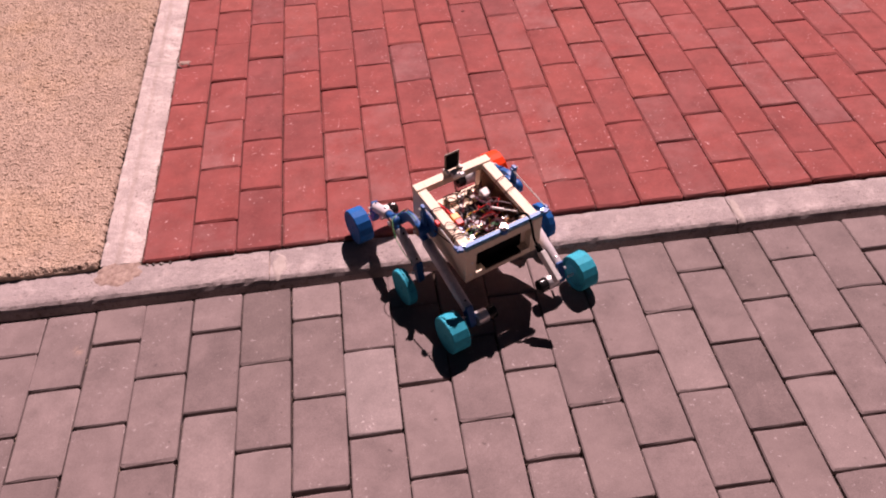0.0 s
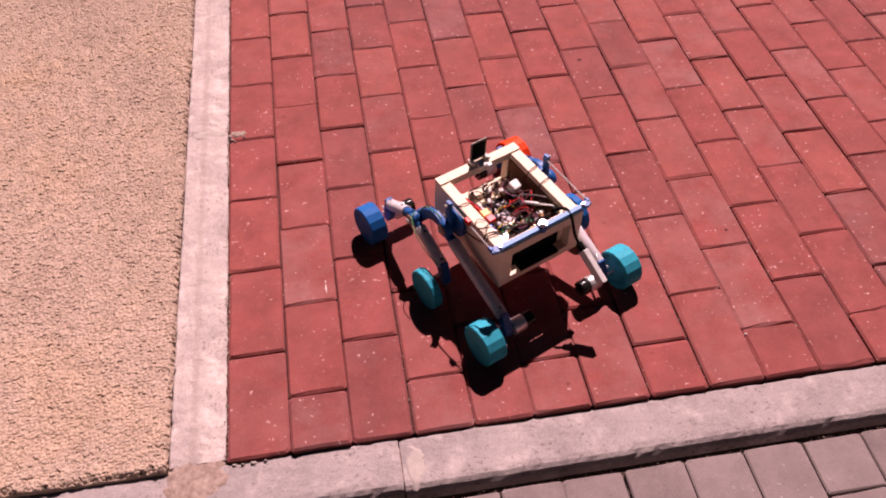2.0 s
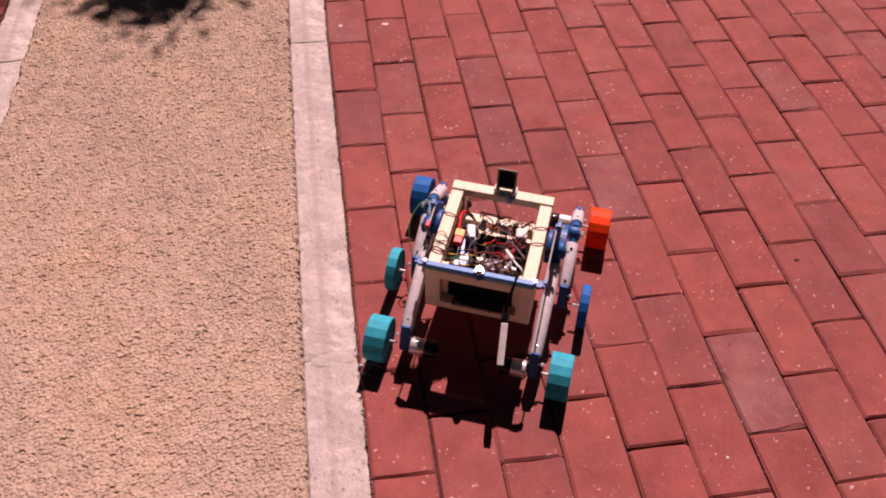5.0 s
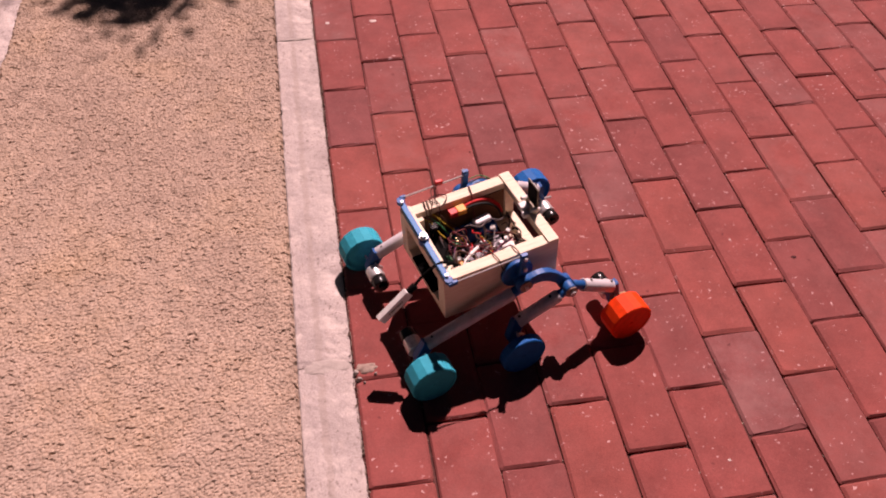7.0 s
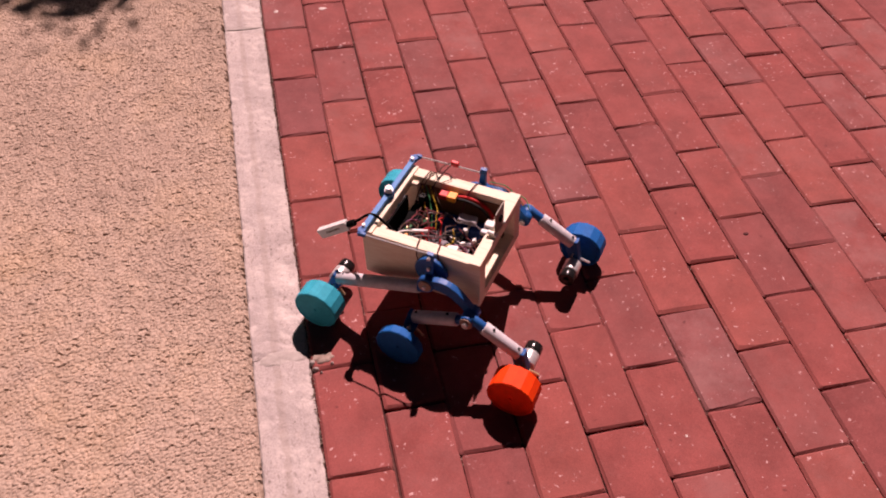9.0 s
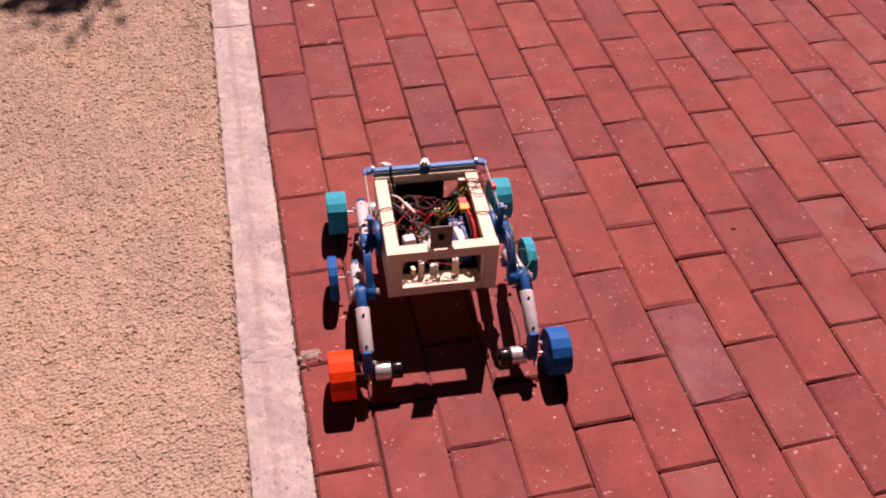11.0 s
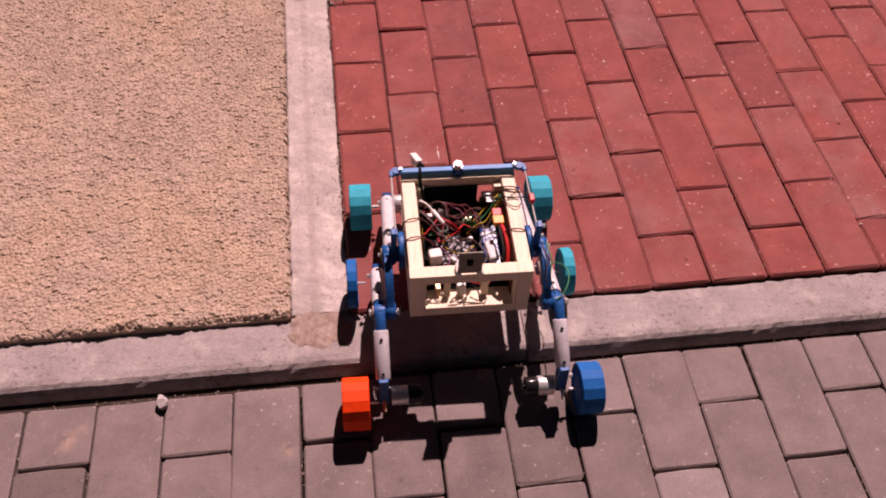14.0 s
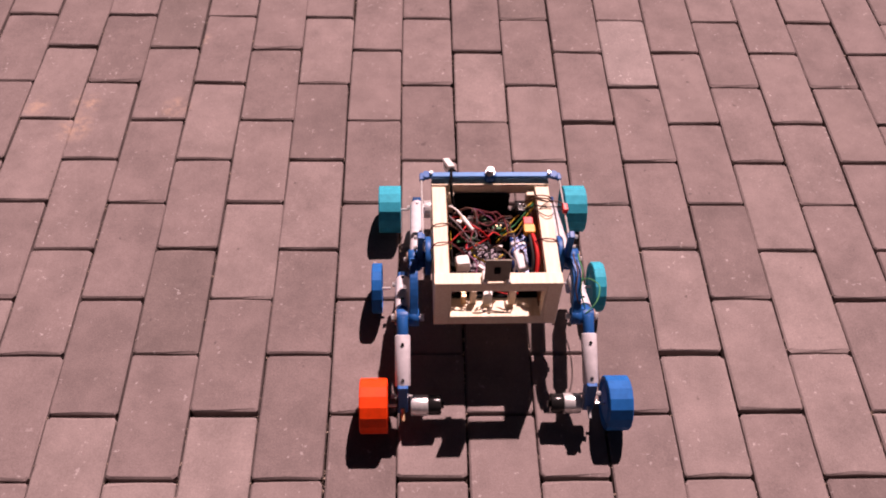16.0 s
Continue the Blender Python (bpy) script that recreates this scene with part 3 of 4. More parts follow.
def bolt(parent, a, b, r=0.0022, head=0.0042):
    a, b = Vector(a), Vector(b)
    bm = rod(B(), a, b, r, 8)
    d = (b - a).normalized()
    rod(bm, b - d * 0.001, b + d * 0.0035, head, 6)
    put("bolt", bm, STEEL, parent, "bright steel bolt")


def leg_bracket(parent, s, x, top, axle, label="blue printed wheel bracket"):
    """Printed clamp from a pipe's end down to the axle."""
    (y0, z0), (y1, z1) = top, axle
    bm = B()
    d = Vector((0, y1 - y0, z1 - z0)).normalized()
    p = Vector((0, -d.z, d.y))
    pts = [Vector((0, y0, z0)) + p * 0.012 - d * 0.008, Vector((0, y0, z0)) - p * 0.012 - d * 0.008, Vector((0, y1, z1)) - p * 0.010 + d * 0.003, Vector((0, y1, z1)) - p * 0.005 + d * 0.010, Vector((0, y1, z1)) + p * 0.005 + d * 0.010, Vector((0, y1, z1)) + p * 0.010 + d * 0.003]
    slab(bm, [(q.y, q.z) for q in pts], s * (x - 0.0075), s * (x + 0.0075), 0.002)
    br = put("wheel_bracket", bm, BLUE, parent, label)
    mid = (Vector((0, y0, z0)) + Vector((0, y1, z1))) / 2
    bolt(parent, (s * (x - 0.014), mid.y, mid.z), (s * (x + 0.013), mid.y, mid.z), 0.0017, 0.0034)
    tip = Vector((s * x, y1, z1)) + p * 0.004
    put("clamp_screw", rod(B(), tip + p * 0.006 - d * 0.004, tip + p * 0.022 + d * 0.004, 0.0026, 8), BRASS if s > 0 else STEEL, parent)
    return br


def rocker(root, s):
    """The long arm of a side: printed arch, pivot disc, lever and the rear pipe. Its origin is the pivot."""
    py, pz = PIVOT
    by, bz = BOGIE[0] - py, BOGIE[1] - pz
    x = 0.118
    outer, inner = [], []
    for k in range(13):
        f = k / 12
        y, z = by * f, bz * f
        lift = math.sin(math.pi * min(1, f * 1.02)) * 0.020
        outer.append((y + 0.004 * f, z + lift + 0.0105))
        inner.append((y - 0.003 * (1 - f), z + lift * 0.86 - 0.0085))
    bm = slab(B(), outer + inner[::-1], s * (x - 0.006), s * (x + 0.006))
    rod(bm, (s * (x - 0.0075), 0, 0), (s * (x + 0.0075), 0, 0), 0.0145, 22)
    rod(bm, (s * (x - 0.0075), by, bz), (s * (x + 0.0075), by, bz), 0.0125, 22)
    arm = part("rocker", bm, BLUE, root, "blue printed rocker arch with white pipe arm")
    put("pivot_disc", rod(B(), (s * 0.0925, -0.002, 0.006), (s * 0.1010, -0.002, 0.006), 0.0285, 30, bevel=0.0015), BLUE, arm, "dark blue printed disc against the box")
    put("pivot_boss", rod(B(), (s * 0.1005, 0, 0.001), (s * 0.111, 0, 0), 0.012, 18), BLUE, arm)
    put("washer", rod(B(), (s * (x + 0.0072), 0, 0), (s * (x + 0.0098), 0, 0), 0.0108, 22), WASHER, arm, "brown fibre washer")
    bolt(arm, (s * (x + 0.004), 0, 0), (s * (x + 0.0108), 0, 0), 0.002, 0.0032)
    # lever that takes the tie rod
    lx = 0.1085
    lever = slab(B(), [(-0.008, -0.004), (0.008, -0.004), (0.0058, 0.045), (0.0058, 0.060), (-0.0048, 0.060), (-0.0048, 0.045)], s * (lx - 0.004), s * (lx + 0.004))
    put("lever", lever, BLUE, arm, "upright blue lever")
    bolt(arm, (s * (lx - 0.006), 0.0005, 0.054), (s * (lx + 0.0055), 0.0005, 0.054), 0.0015, 0.003)
    bolt(arm, (s * (lx - 0.002), 0.001, 0.030), (s * (lx + 0.006), 0.001, 0.030), 0.0015, 0.003)
    # clamp and rear pipe
    px = 0.1125
    a, b = Vector((s * px, 0.0053 - py, 0.1241 - pz)), Vector((s * (px - 0.002), -0.1452 - py, 0.0663 - pz))
    d = (b - a).normalized()
    put("pipe_socket", rod(B(), a - d * 0.022, a + d * 0.012, 0.0088, 12, bevel=0.001), BLUE, arm, "blue printed pipe socket")
    put("pipe", rod(B(), a - d * 0.004, b, 0.0112, 22, bevel=0.0012), PVC, arm, "white plastic pipe")
    put("set_screw", rod(B(), b - d * 0.010 + Vector((0, 0, 0.0095)), b - d * 0.010 + Vector((0, 0, 0.0125)), 0.0021, 8), MOTOR_BLACK, arm)
    ay, az = AXLE_Y["R"] - py, RAD - pz
    leg_bracket(arm, s, px - 0.002, (b.y, b.z), (ay, az))
    gear_motor(arm, s, px - 0.013, ay, az)
    if s < 0:
        for off, m in ((0.004, 7), (-0.003, 3)):
            lead = [(s * (x + off), 0.008, 0.022), (s * (x + off), 0.020, 0.0235), (s * (x + off + 0.003), 0.040, 0.0212), (s * (x + off), 0.062, 0.006), (s * (x + off + 0.008), by - 0.004, bz + 0.014)]
            put("motor_lead", hose(B(), lead, 0.0010, 6), WIRES[m], arm, "thin lead tied along the arch")
    return arm


def bogie(root, s):
    """The short front beam of a side: hub, two pipes, two wheel brackets. Its origin is the bogie joint."""
    by, bz = BOGIE
    x = 0.1345
    bm = rod(B(), (s * (x - 0.0085), 0, 0), (s * (x + 0.0085), 0, 0), 0.0125, 22, bevel=0.001)
    arm = part("bogie", bm, BLUE, root, "blue printed bogie joint carrying two white pipes")
    put("washer", rod(B(), (s * (x + 0.0085), 0, 0), (s * (x + 0.0108), 0, 0), 0.0108, 22), WASHER, arm, "brown fibre washer")
    bolt(arm, (s * (x - 0.026), 0, 0), (s * (x + 0.0125), 0, 0), 0.0022, 0.0056)
    put("nut", rod(B(), (s * (x - 0.031), 0, 0), (s * (x - 0.026), 0, 0), 0.0054, 6), STEEL, arm, "bright steel nut")
    for a, b, axle in (((0.1335, 0.1111), (0.196, 0.0785), "F"), ((0.0849, 0.1062), (0.011, 0.0725), "M")):
        p, q = Vector((s * x, a[0] - by, a[1] - bz)), Vector((s * x, b[0] - by, b[1] - bz))
        d = (q - p).normalized()
        put("pipe_socket", rod(B(), p - d * 0.028, p + d * 0.006, 0.0082, 12, bevel=0.001), BLUE, arm, "blue printed pipe socket")
        put("pipe", rod(B(), p - d * 0.002, q, 0.0112, 22, bevel=0.0012), PVC, arm, "white plastic pipe")
        up = Vector((0, -d.z, d.y)) if d.y > 0 else Vector((0, d.z, -d.y))
        for f in (0.012, (q - p).length - 0.008):
            c = p + d * f
            put("set_screw", rod(B(), c + up * 0.0095, c + up * 0.0125, 0.0023, 8), MOTOR_BLACK, arm)
        ay, az = AXLE_Y[axle] - by, RAD - bz
        leg_bracket(arm, s, x, (q.y, q.z), (ay, az))
        if axle == "F":
            gear_motor(arm, s, x - 0.011, ay, az)
    if s < 0:
        put("motor_lead", hose(B(), [(s * 0.130, 0.004, 0.012), (s * 0.148, -0.014, 0.018), (s * 0.159, -0.050, 0.004), (s * 0.152, -0.082, -0.024), (s * 0.140, -0.092, -0.044)], 0.0009, 6), WIRES[7], arm, "thin green lead sagging beside the pipe")
    return arm


def chassis(root):
    w, l, h = 0.0893, 0.1045, TOP
    base = put("chassis_box", box(B(), (2 * w - 0.044, 2 * l - 0.036, 0.006), (0, 0, -h + 0.004), 0.0008), WOOD, root, "open box of pale pine boards", BODY)
    for s in (-1, 1):
        put("side_panel", box(B(), (0.021, 2 * l, 2 * h), (s * (w - 0.0105), 0, 0), 0.0012), WOOD, base)
        # the inner walls' shade is put into the colour of this added board
        put("lining", box(B(), (0.0022, 2 * l - 0.040, 2 * h - 0.016), (s * (w - 0.0219), 0, -0.005), 0.0004), SHADE_BOARD, base, "dark brown board added to deepen the shade inside the box")
    # front and rear boards, between the sides
    put("front_panel", frame_panel(B(), 2 * w - 0.0424, 2 * h - 0.001, 0.018, 0.131, 0.060, 0.002), WOOD, base, "front board with a wide window", Matrix.Translation((0, l - 0.0092, 0)))
    put("rear_panel", frame_panel(B(), 2 * w - 0.0424, 2 * h - 0.001, 0.018, 0.129, 0.060, 0.000), WOOD, base, "rear board with a wide window", Matrix.Translation((0, -l + 0.0092, 0)))
    # steel discs stand in for two dots of sunlight beside the rear window
    for x, z in ((-0.0745, 0.008), (-0.0775, -0.026)):
        put("panel_screw", rod(B(), (x, -l + 0.004, z), (x, -l - 0.0012, z), 0.0026, 10), STEEL, base, "bright steel disc standing in for a dot of sunlight")
    # caps across the ends
    put("front_cap", box(B(), (2 * w + 0.001, 0.0195, 0.0035), (0, l - 0.0098, h + 0.0014), 0.0008), WOOD, base)
    put("rear_cap", box(B(), (2 * w + 0.001, 0.0185, 0.0035), (0, -l + 0.0093, h + 0.0014), 0.0008), WOOD, base)
    return base


def electronics(root):
    rng = random.Random(31)

    def inside(name, bm, material, label=""):
        return put(name, bm, material, root, label, BODY)

    # black ribbed driver block behind the rear window
    inside("driver_board", box(B(), (0.088, 0.004, 0.068), (0.013, -0.0815, 0.000), 0.0006), BLACK, "black upright driver board behind the rear window")
    block = inside("driver_block", box(B(), (0.130, 0.036, 0.036), (0.0, -0.060, -0.017), 0.001), BLACK, "black driver block with a comb of pins below")
    for k in range(18):
        put("pin", box(B(), (0.0026, 0.020, 0.006), (-0.041 + k * 0.0048, -0.0965, -0.0285), 0), BLACK, block)
    # black sheet added over the pine floor to darken the inside
    inside("tray", box(B(), (0.131, 0.146, 0.003), (0, -0.009, -0.036), 0.0006), BLACK, "matt black sheet added under the boards to darken the inside")
    pcb = inside("circuit_board", box(B(), (0.058, 0.075, 0.002), (0.012, 0.012, -0.020), 0.0003), BOARD, "dark purple circuit board crowded with plugs")
    for k in range(8):
        x, y = 0.012 + rng.uniform(-0.026, 0.026), 0.012 + rng.uniform(-0.034, 0.034)
        hgt = rng.uniform(0.005, 0.013)
        put("plug", box(B(), (rng.uniform(0.005, 0.012), rng.uniform(0.004, 0.010), hgt), (x, y, -0.019 + hgt / 2), 0.0006), rng.choice((WHITE_P, BLACK, GREY_P, BLACK)), pcb)
    gb = inside("circuit_board", box(B(), (0.030, 0.040, 0.002), (0.038, -0.044, 0.000), 0.0003, pose(0, 0, 0, 14, 8, 0)), BOARD_G, "small green circuit board")
    for k in range(4):
        put("plug", box(B(), (0.008, 0.006, 0.009), (0.030 + 0.006 * k, -0.050 + 0.008 * (k % 2), 0.012), 0.0005), (WHITE_P, MOTOR_BLACK, YELLOW_P, WHITE_P)[k], gb)
    inside("plug_block", box(B(), (0.020, 0.020, 0.018), (0.050, 0.034, 0.006), 0.003, pose(0, 0, 0, 10, 0, 6)), WHITE_P, "white plug block")
    plug = inside("cable_plug", rod(B(), (0.044, -0.036, 0.032), (0.029, -0.014, 0.026), 0.0036, 10, 0.0030, bevel=0.0006), WHITE_P, "white cable plug with a tapering sleeve")
    put("sleeve", hose(B(), [(0.044, -0.036, 0.032), (0.052, -0.047, 0.035), (0.062, -0.056, 0.034), (0.066, -0.062, 0.020)], 0.0018, 8), WHITE_P, plug)
    for x in (-0.0615, 0.0615):
        inside("corner_post", box(B(), (0.012, 0.012, 0.084), (x, -0.0795, -0.002), 0.0008), WOOD, "pale pine post in a corner of the box")
    for x, y, z, turn in ((-0.012, -0.034, 0.010, 24), (0.016, -0.058, 0.006, -18)):
        block = inside("terminal_block", box(B(), (0.014, 0.008, 0.009), (x, y, z), 0.0006, pose(0, 0, 0, 8, -6, turn * 0.2)), BOARD_G, "green screw terminal block")
        for k in (-1, 1):
            put("terminal_screw", rod(B(), (x + 0.0035 * k, y, z + 0.003), (x + 0.0035 * k, y, z + 0.0052), 0.0014, 8), BRASS, block)
    for x, y, z, a in ((0.002, 0.058, 0.006, 20), (0.020, 0.044, 0.010, -35), (-0.014, 0.036, 0.008, 60)):
        inside("servo_plug", box(B(), (0.0085, 0.006, 0.006), (0, 0, 0), 0.0007, pose(x, y, z, 18, -12, a)), WHITE_P, "small white servo plug")
    bat = inside("battery", box(B(), (0.030, 0.098, 0.024), (-0.046, 0.006, -0.022), 0.004), BATTERY, "blue-wrapped battery pack with pale stripes")
    for y in (-0.020, 0.030):
        put("stripe", box(B(), (0.0304, 0.012, 0.0244), (-0.046, y, -0.022), 0.004, Matrix.Translation((-0.046, y, 0)) @ Matrix.Rotation(0.0, 4, "Z") @ Matrix.Translation((0.046, -y, 0))), PVC, bat)
    inside("battery", box(B(), (0.016, 0.034, 0.012), (-0.036, 0.034, 0.006), 0.003, pose(0, 0, 0, -6, 5, 10)), PVC, "crumpled pale padding over the battery")
    con = inside("power_connector", box(B(), (0.0165, 0.016, 0.010), (-0.0535, -0.006, 0.036), 0.0012), YELLOW_P, "orange power connector with red plug")
    put("red_plug", box(B(), (0.0145, 0.015, 0.009), (-0.0530, -0.0215, 0.036), 0.0012), RED_P, con, "red plug")
    inside("power_cable", hose(B(), [(-0.057, 0.002, 0.036), (-0.060, 0.020, 0.037), (-0.0615, 0.045, 0.030), (-0.058, 0.066, 0.014), (-0.048, 0.070, 0.000)], 0.0033, 8), WIRES[2], "thick red power cable")
    inside("power_cable", hose(B(), [(-0.053, 0.002, 0.035), (-0.054, 0.022, 0.035), (-0.0555, 0.046, 0.026), (-0.050, 0.064, 0.010), (-0.042, 0.066, -0.004)], 0.0022, 8), WIRES[1], "black power cable")
    inside("black_box", box(B(), (0.016, 0.012, 0.012), (-0.050, -0.060, 0.020), 0.0008), MOTOR_BLACK)
    for x, z, w, hgt, mat in ((-0.026, -0.019, 0.010, 0.030, WOOD), (0.010, -0.022, 0.013, 0.024, WHITE_P), (0.031, -0.018, 0.009, 0.032, WOOD), (0.045, -0.024, 0.008, 0.020, BRASS)):
        inside("spacer_post", box(B(), (w, 0.010, hgt), (x, 0.074, z), 0.001), mat, "pale upright post behind the front window")
    # cable nest
    for k in range(26):
        m = WIRES[rng.choice((0, 0, 0, 0, 1, 1, 2, 3, 3, 3, 4, 6, 7, 8))]
        p = Vector((rng.uniform(-0.020, 0.055), rng.uniform(-0.055, 0.060), rng.uniform(-0.012, 0.010)))
        pts = [p]
        ang = rng.uniform(0, 6.28)
        for j in range(rng.randint(4, 7)):
            ang += rng.uniform(-1.1, 1.1)
            q = pts[-1] + Vector((math.cos(ang) * 0.021, math.sin(ang) * 0.021, rng.uniform(-0.010, 0.012)))
            q.x, q.y, q.z = min(max(q.x, -0.034), 0.060), min(max(q.y, -0.056), 0.072), min(max(q.z, -0.016), 0.010 + 0.004 * math.sin(k))
            pts.append(q)
        inside("wire", hose(B(), pts, rng.uniform(0.0007, 0.0014), 5), m)
    inside("sleeved_cable", hose(B(), [(0.064, -0.034, 0.036), (0.050, -0.016, 0.034), (0.036, 0.002, 0.026), (0.024, 0.016, 0.016)], 0.0015, 8), WIRES[4], "grey sleeved cable")
    for k in range(8):
        a0, cx, cy, rr = rng.uniform(0, 6.28), rng.uniform(-0.005, 0.030), rng.uniform(-0.038, 0.010), rng.uniform(0.020, 0.034)
        pts = [(cx + rng.gauss(0, 0.006) + rr * math.cos(a0 + 0.45 * i), max(-0.060, cy + rng.gauss(0, 0.006) + rr * 0.9 * math.sin(a0 + 0.45 * i)), 0.004 + rng.gauss(0, 0.003) + 0.024 * math.sin(0.55 * i * 0.75) + 0.003 * k / 9) for i in range(6)]
        inside("wire", hose(B(), pts, rng.uniform(0.0009, 0.0014), 6), WIRES[rng.choice((0, 0, 4, 8, 3, 2))])
    for k, m in enumerate((6, 7, 6, 3)):
        y = -0.070 + 0.008 * k
        pts = [(-0.066, y, 0.030 + 0.003 * k), (-0.052, y + 0.012, 0.024), (-0.038, y + 0.018 + 0.004 * k, 0.010), (-0.024, y + 0.030, 0.002 + 0.003 * k), (-0.008, y + 0.036, -0.006)]
        inside("wire", hose(B(), pts, 0.0011, 6), WIRES[m])
    # rings of coiled lead
    for c, r, m in (((0.030, 0.058, 0.000), 0.016, 4), ((0.012, -0.040, 0.016), 0.021, 0), ((-0.012, -0.030, 0.012), 0.017, 3), ((0.042, -0.044, 0.022), 0.021, 4), ((0.043, -0.043, 0.0245), 0.020, 3), ((0.041, -0.045, 0.0195), 0.0215, 4)):
        inside("wire_loop", hose(B(), [(c[0] + r * math.cos(a), c[1] + r * 0.8 * math.sin(a), c[2] + 0.006 * math.sin(2 * a)) for a in [0.62 * i for i in range(10)]], 0.0013, 6), WIRES[m], "loop of thin cable")
    # leads over the walls to the motors
    for s, ys in ((1, (0.028, -0.008)), (-1, (0.022, -0.058, -0.064))):
        for i, y in enumerate(ys):
            pts = [(s * 0.040, y - 0.008, 0.010), (s * 0.060, y - 0.003, 0.040), (s * 0.070, y, TOP + 0.0022), (s * 0.087, y + 0.003, TOP + 0.0022), (s * 0.0955, y + 0.006, 0.034), (s * 0.1005, 0.012 + y * 0.2, 0.020)]
            inside("motor_lead", hose(B(), pts, 0.0011, 6), WIRES[3 if i else 0], "thin twisted motor lead over the wall")
    inside("lead_loop", hose(B(), [(-0.072, -0.040, TOP + 0.002), (-0.088, -0.050, TOP + 0.003), (-0.092, -0.030, TOP + 0.002), (-0.080, -0.020, TOP + 0.004), (-0.066, -0.034, TOP + 0.001)], 0.0008, 5), WIRES[1])


def camera_board(root):
    x, y = 0.004, 0.0985
    lean = BODY @ pose(0, y, TOP + 0.004, 0, 0, 0)
    board = put("camera_board", box(B(), (0.035, 0.0022, 0.046), (x, 0.0035, 0.025), 0.0005), GREY_P, root, "small grey camera board standing on the front wall", lean)
    put("lens_block", box(B(), (0.0085, 0.0045, 0.0095), (x + 0.001, 0.0062, 0.028), 0.0006), BLACK, board, "black square lens")
    put("back_chip", box(B(), (0.028, 0.002, 0.036), (x, 0.0018, 0.026), 0.0004), BLACK, board)
    for dx in (-0.0165, 0.0165):
        put("spacer", rod(B(), (x + dx, 0.008, 0.003), (x + dx, -0.010, 0.006), 0.0036, 12, bevel=0.0006), WHITE_P, board, "white nylon spacer")
        put("spacer_foot", box(B(), (0.008, 0.010, 0.012), (x + dx * 0.95, 0.000, 0.001), 0.001), WOOD, board)
    put("servo_plug", box(B(), (0.014, 0.016, 0.011), (x - 0.003, -0.013, 0.001), 0.002), WHITE_P, board)
    put("servo_plug", box(B(), (0.010, 0.012, 0.009), (x + 0.012, -0.017, -0.003), 0.002), PVC, board)


def dangling_plug(root):
    a, b = Vector((0.0608, -0.2060, 0.1027)), Vector((0.0550, -0.1530, 0.1430))
    d = (b - a).normalized()
    m = Matrix.Translation((a + b) / 2) @ d.to_track_quat("Y", "Z").to_matrix().to_4x4()
    st = put("radio_stick", box(B(), (0.0110, (b - a).length, 0.0185), (0, 0, 0), 0.0012), WHITE_P, root, "white plastic radio stick hanging out behind the box", m)
    for k in range(7):
        put("print_bar", box(B(), (0.0003, 0.0026 + 0.0012 * (k % 3), 0.0045), (0.0057, -0.014 + 0.0048 * k, 0.001), 0), GREY_P, st)
    put("stick_socket", rod(B(), b, b + d * 0.016, 0.006, 12, bevel=0.001), BLACK, root, "black cable socket")
    put("stick_cable", hose(B(), [b + d * 0.014, b + d * 0.028 + Vector((0, 0, 0.004)), (0.058, -0.112, 0.187), (0.060, -0.096, 0.194), (0.060, -0.080, 0.185), (0.056, -0.062, 0.165)], 0.0026, 8), BLACK, root, "black cable over the rear wall")


def differential(root):
    """Balance bar across the rear wall; its origin is the middle bolt."""
    bm = box(B(), (0.196, 0.0095, 0.0055), (0, 0, 0), 0.001)
    bar = part("balance_bar", bm, LIGHT_BLUE, root, "blue printed balance bar with bright bolts")
    put("bar_hub", rod(B(), (0, 0, -0.008), (0, 0, 0.005), 0.0088, 18, bevel=0.001), BLUE, bar)
    put("spacer", rod(B(), (0, 0, 0.004), (0, 0, 0.0075), 0.0074, 16), STEEL, bar, "bright steel washer")
    bolt(bar, (0, 0, 0.0), (0, 0, 0.010), 0.0034, 0.0060)
    for s in (-1, 1):
        put("bar_end", rod(B(), (s * 0.097, 0, -0.003), (s * 0.097, 0, 0.0036), 0.0068, 14), BLUE, bar)
        bolt(bar, (s * 0.090, 0, 0.0), (s * 0.090, 0, 0.0045), 0.0016, 0.0030)
        put("rod_joint", box(B(), (0.0075, 0.012, 0.0065), (s * 0.1035, 0.002, -0.001), 0.001), BLUE, bar)
    return bar


def tie_rod(root, s):
    l = 0.120
    rd = part("tie_rod", rod(B(), (0, 0, 0), (0, l, 0.0095), 0.0014, 8), STEEL, root, "thin bright tie rod")
    for y in (0.0, l):
        put("rod_end", box(B(), (0.006, 0.010, 0.0065), (0, y, 0.0095 * y / l), 0.001), BLUE, rd)
    if s < 0:
        put("red_clip", box(B(), (0.008, 0.014, 0.009), (0, 0.068, 0.010), 0.0015), RED_P, rd, "small red plug tied to the rod")
        put("clip_lead", hose(B(), [(0.001, 0.060, 0.009), (0.008, 0.050, 0.004), (0.022, 0.046, 0.000), (0.036, 0.040, -0.002), (0.048, 0.030, -0.016)], 0.0009, 5), WIRES[3], rd)
        put("clip_lead", hose(B(), [(0.001, 0.064, 0.009), (0.010, 0.056, -0.001), (0.020, 0.052, -0.006), (0.040, 0.052, -0.004), (0.052, 0.046, -0.020)], 0.0009, 5), WIRES[1], rd)
    return rd


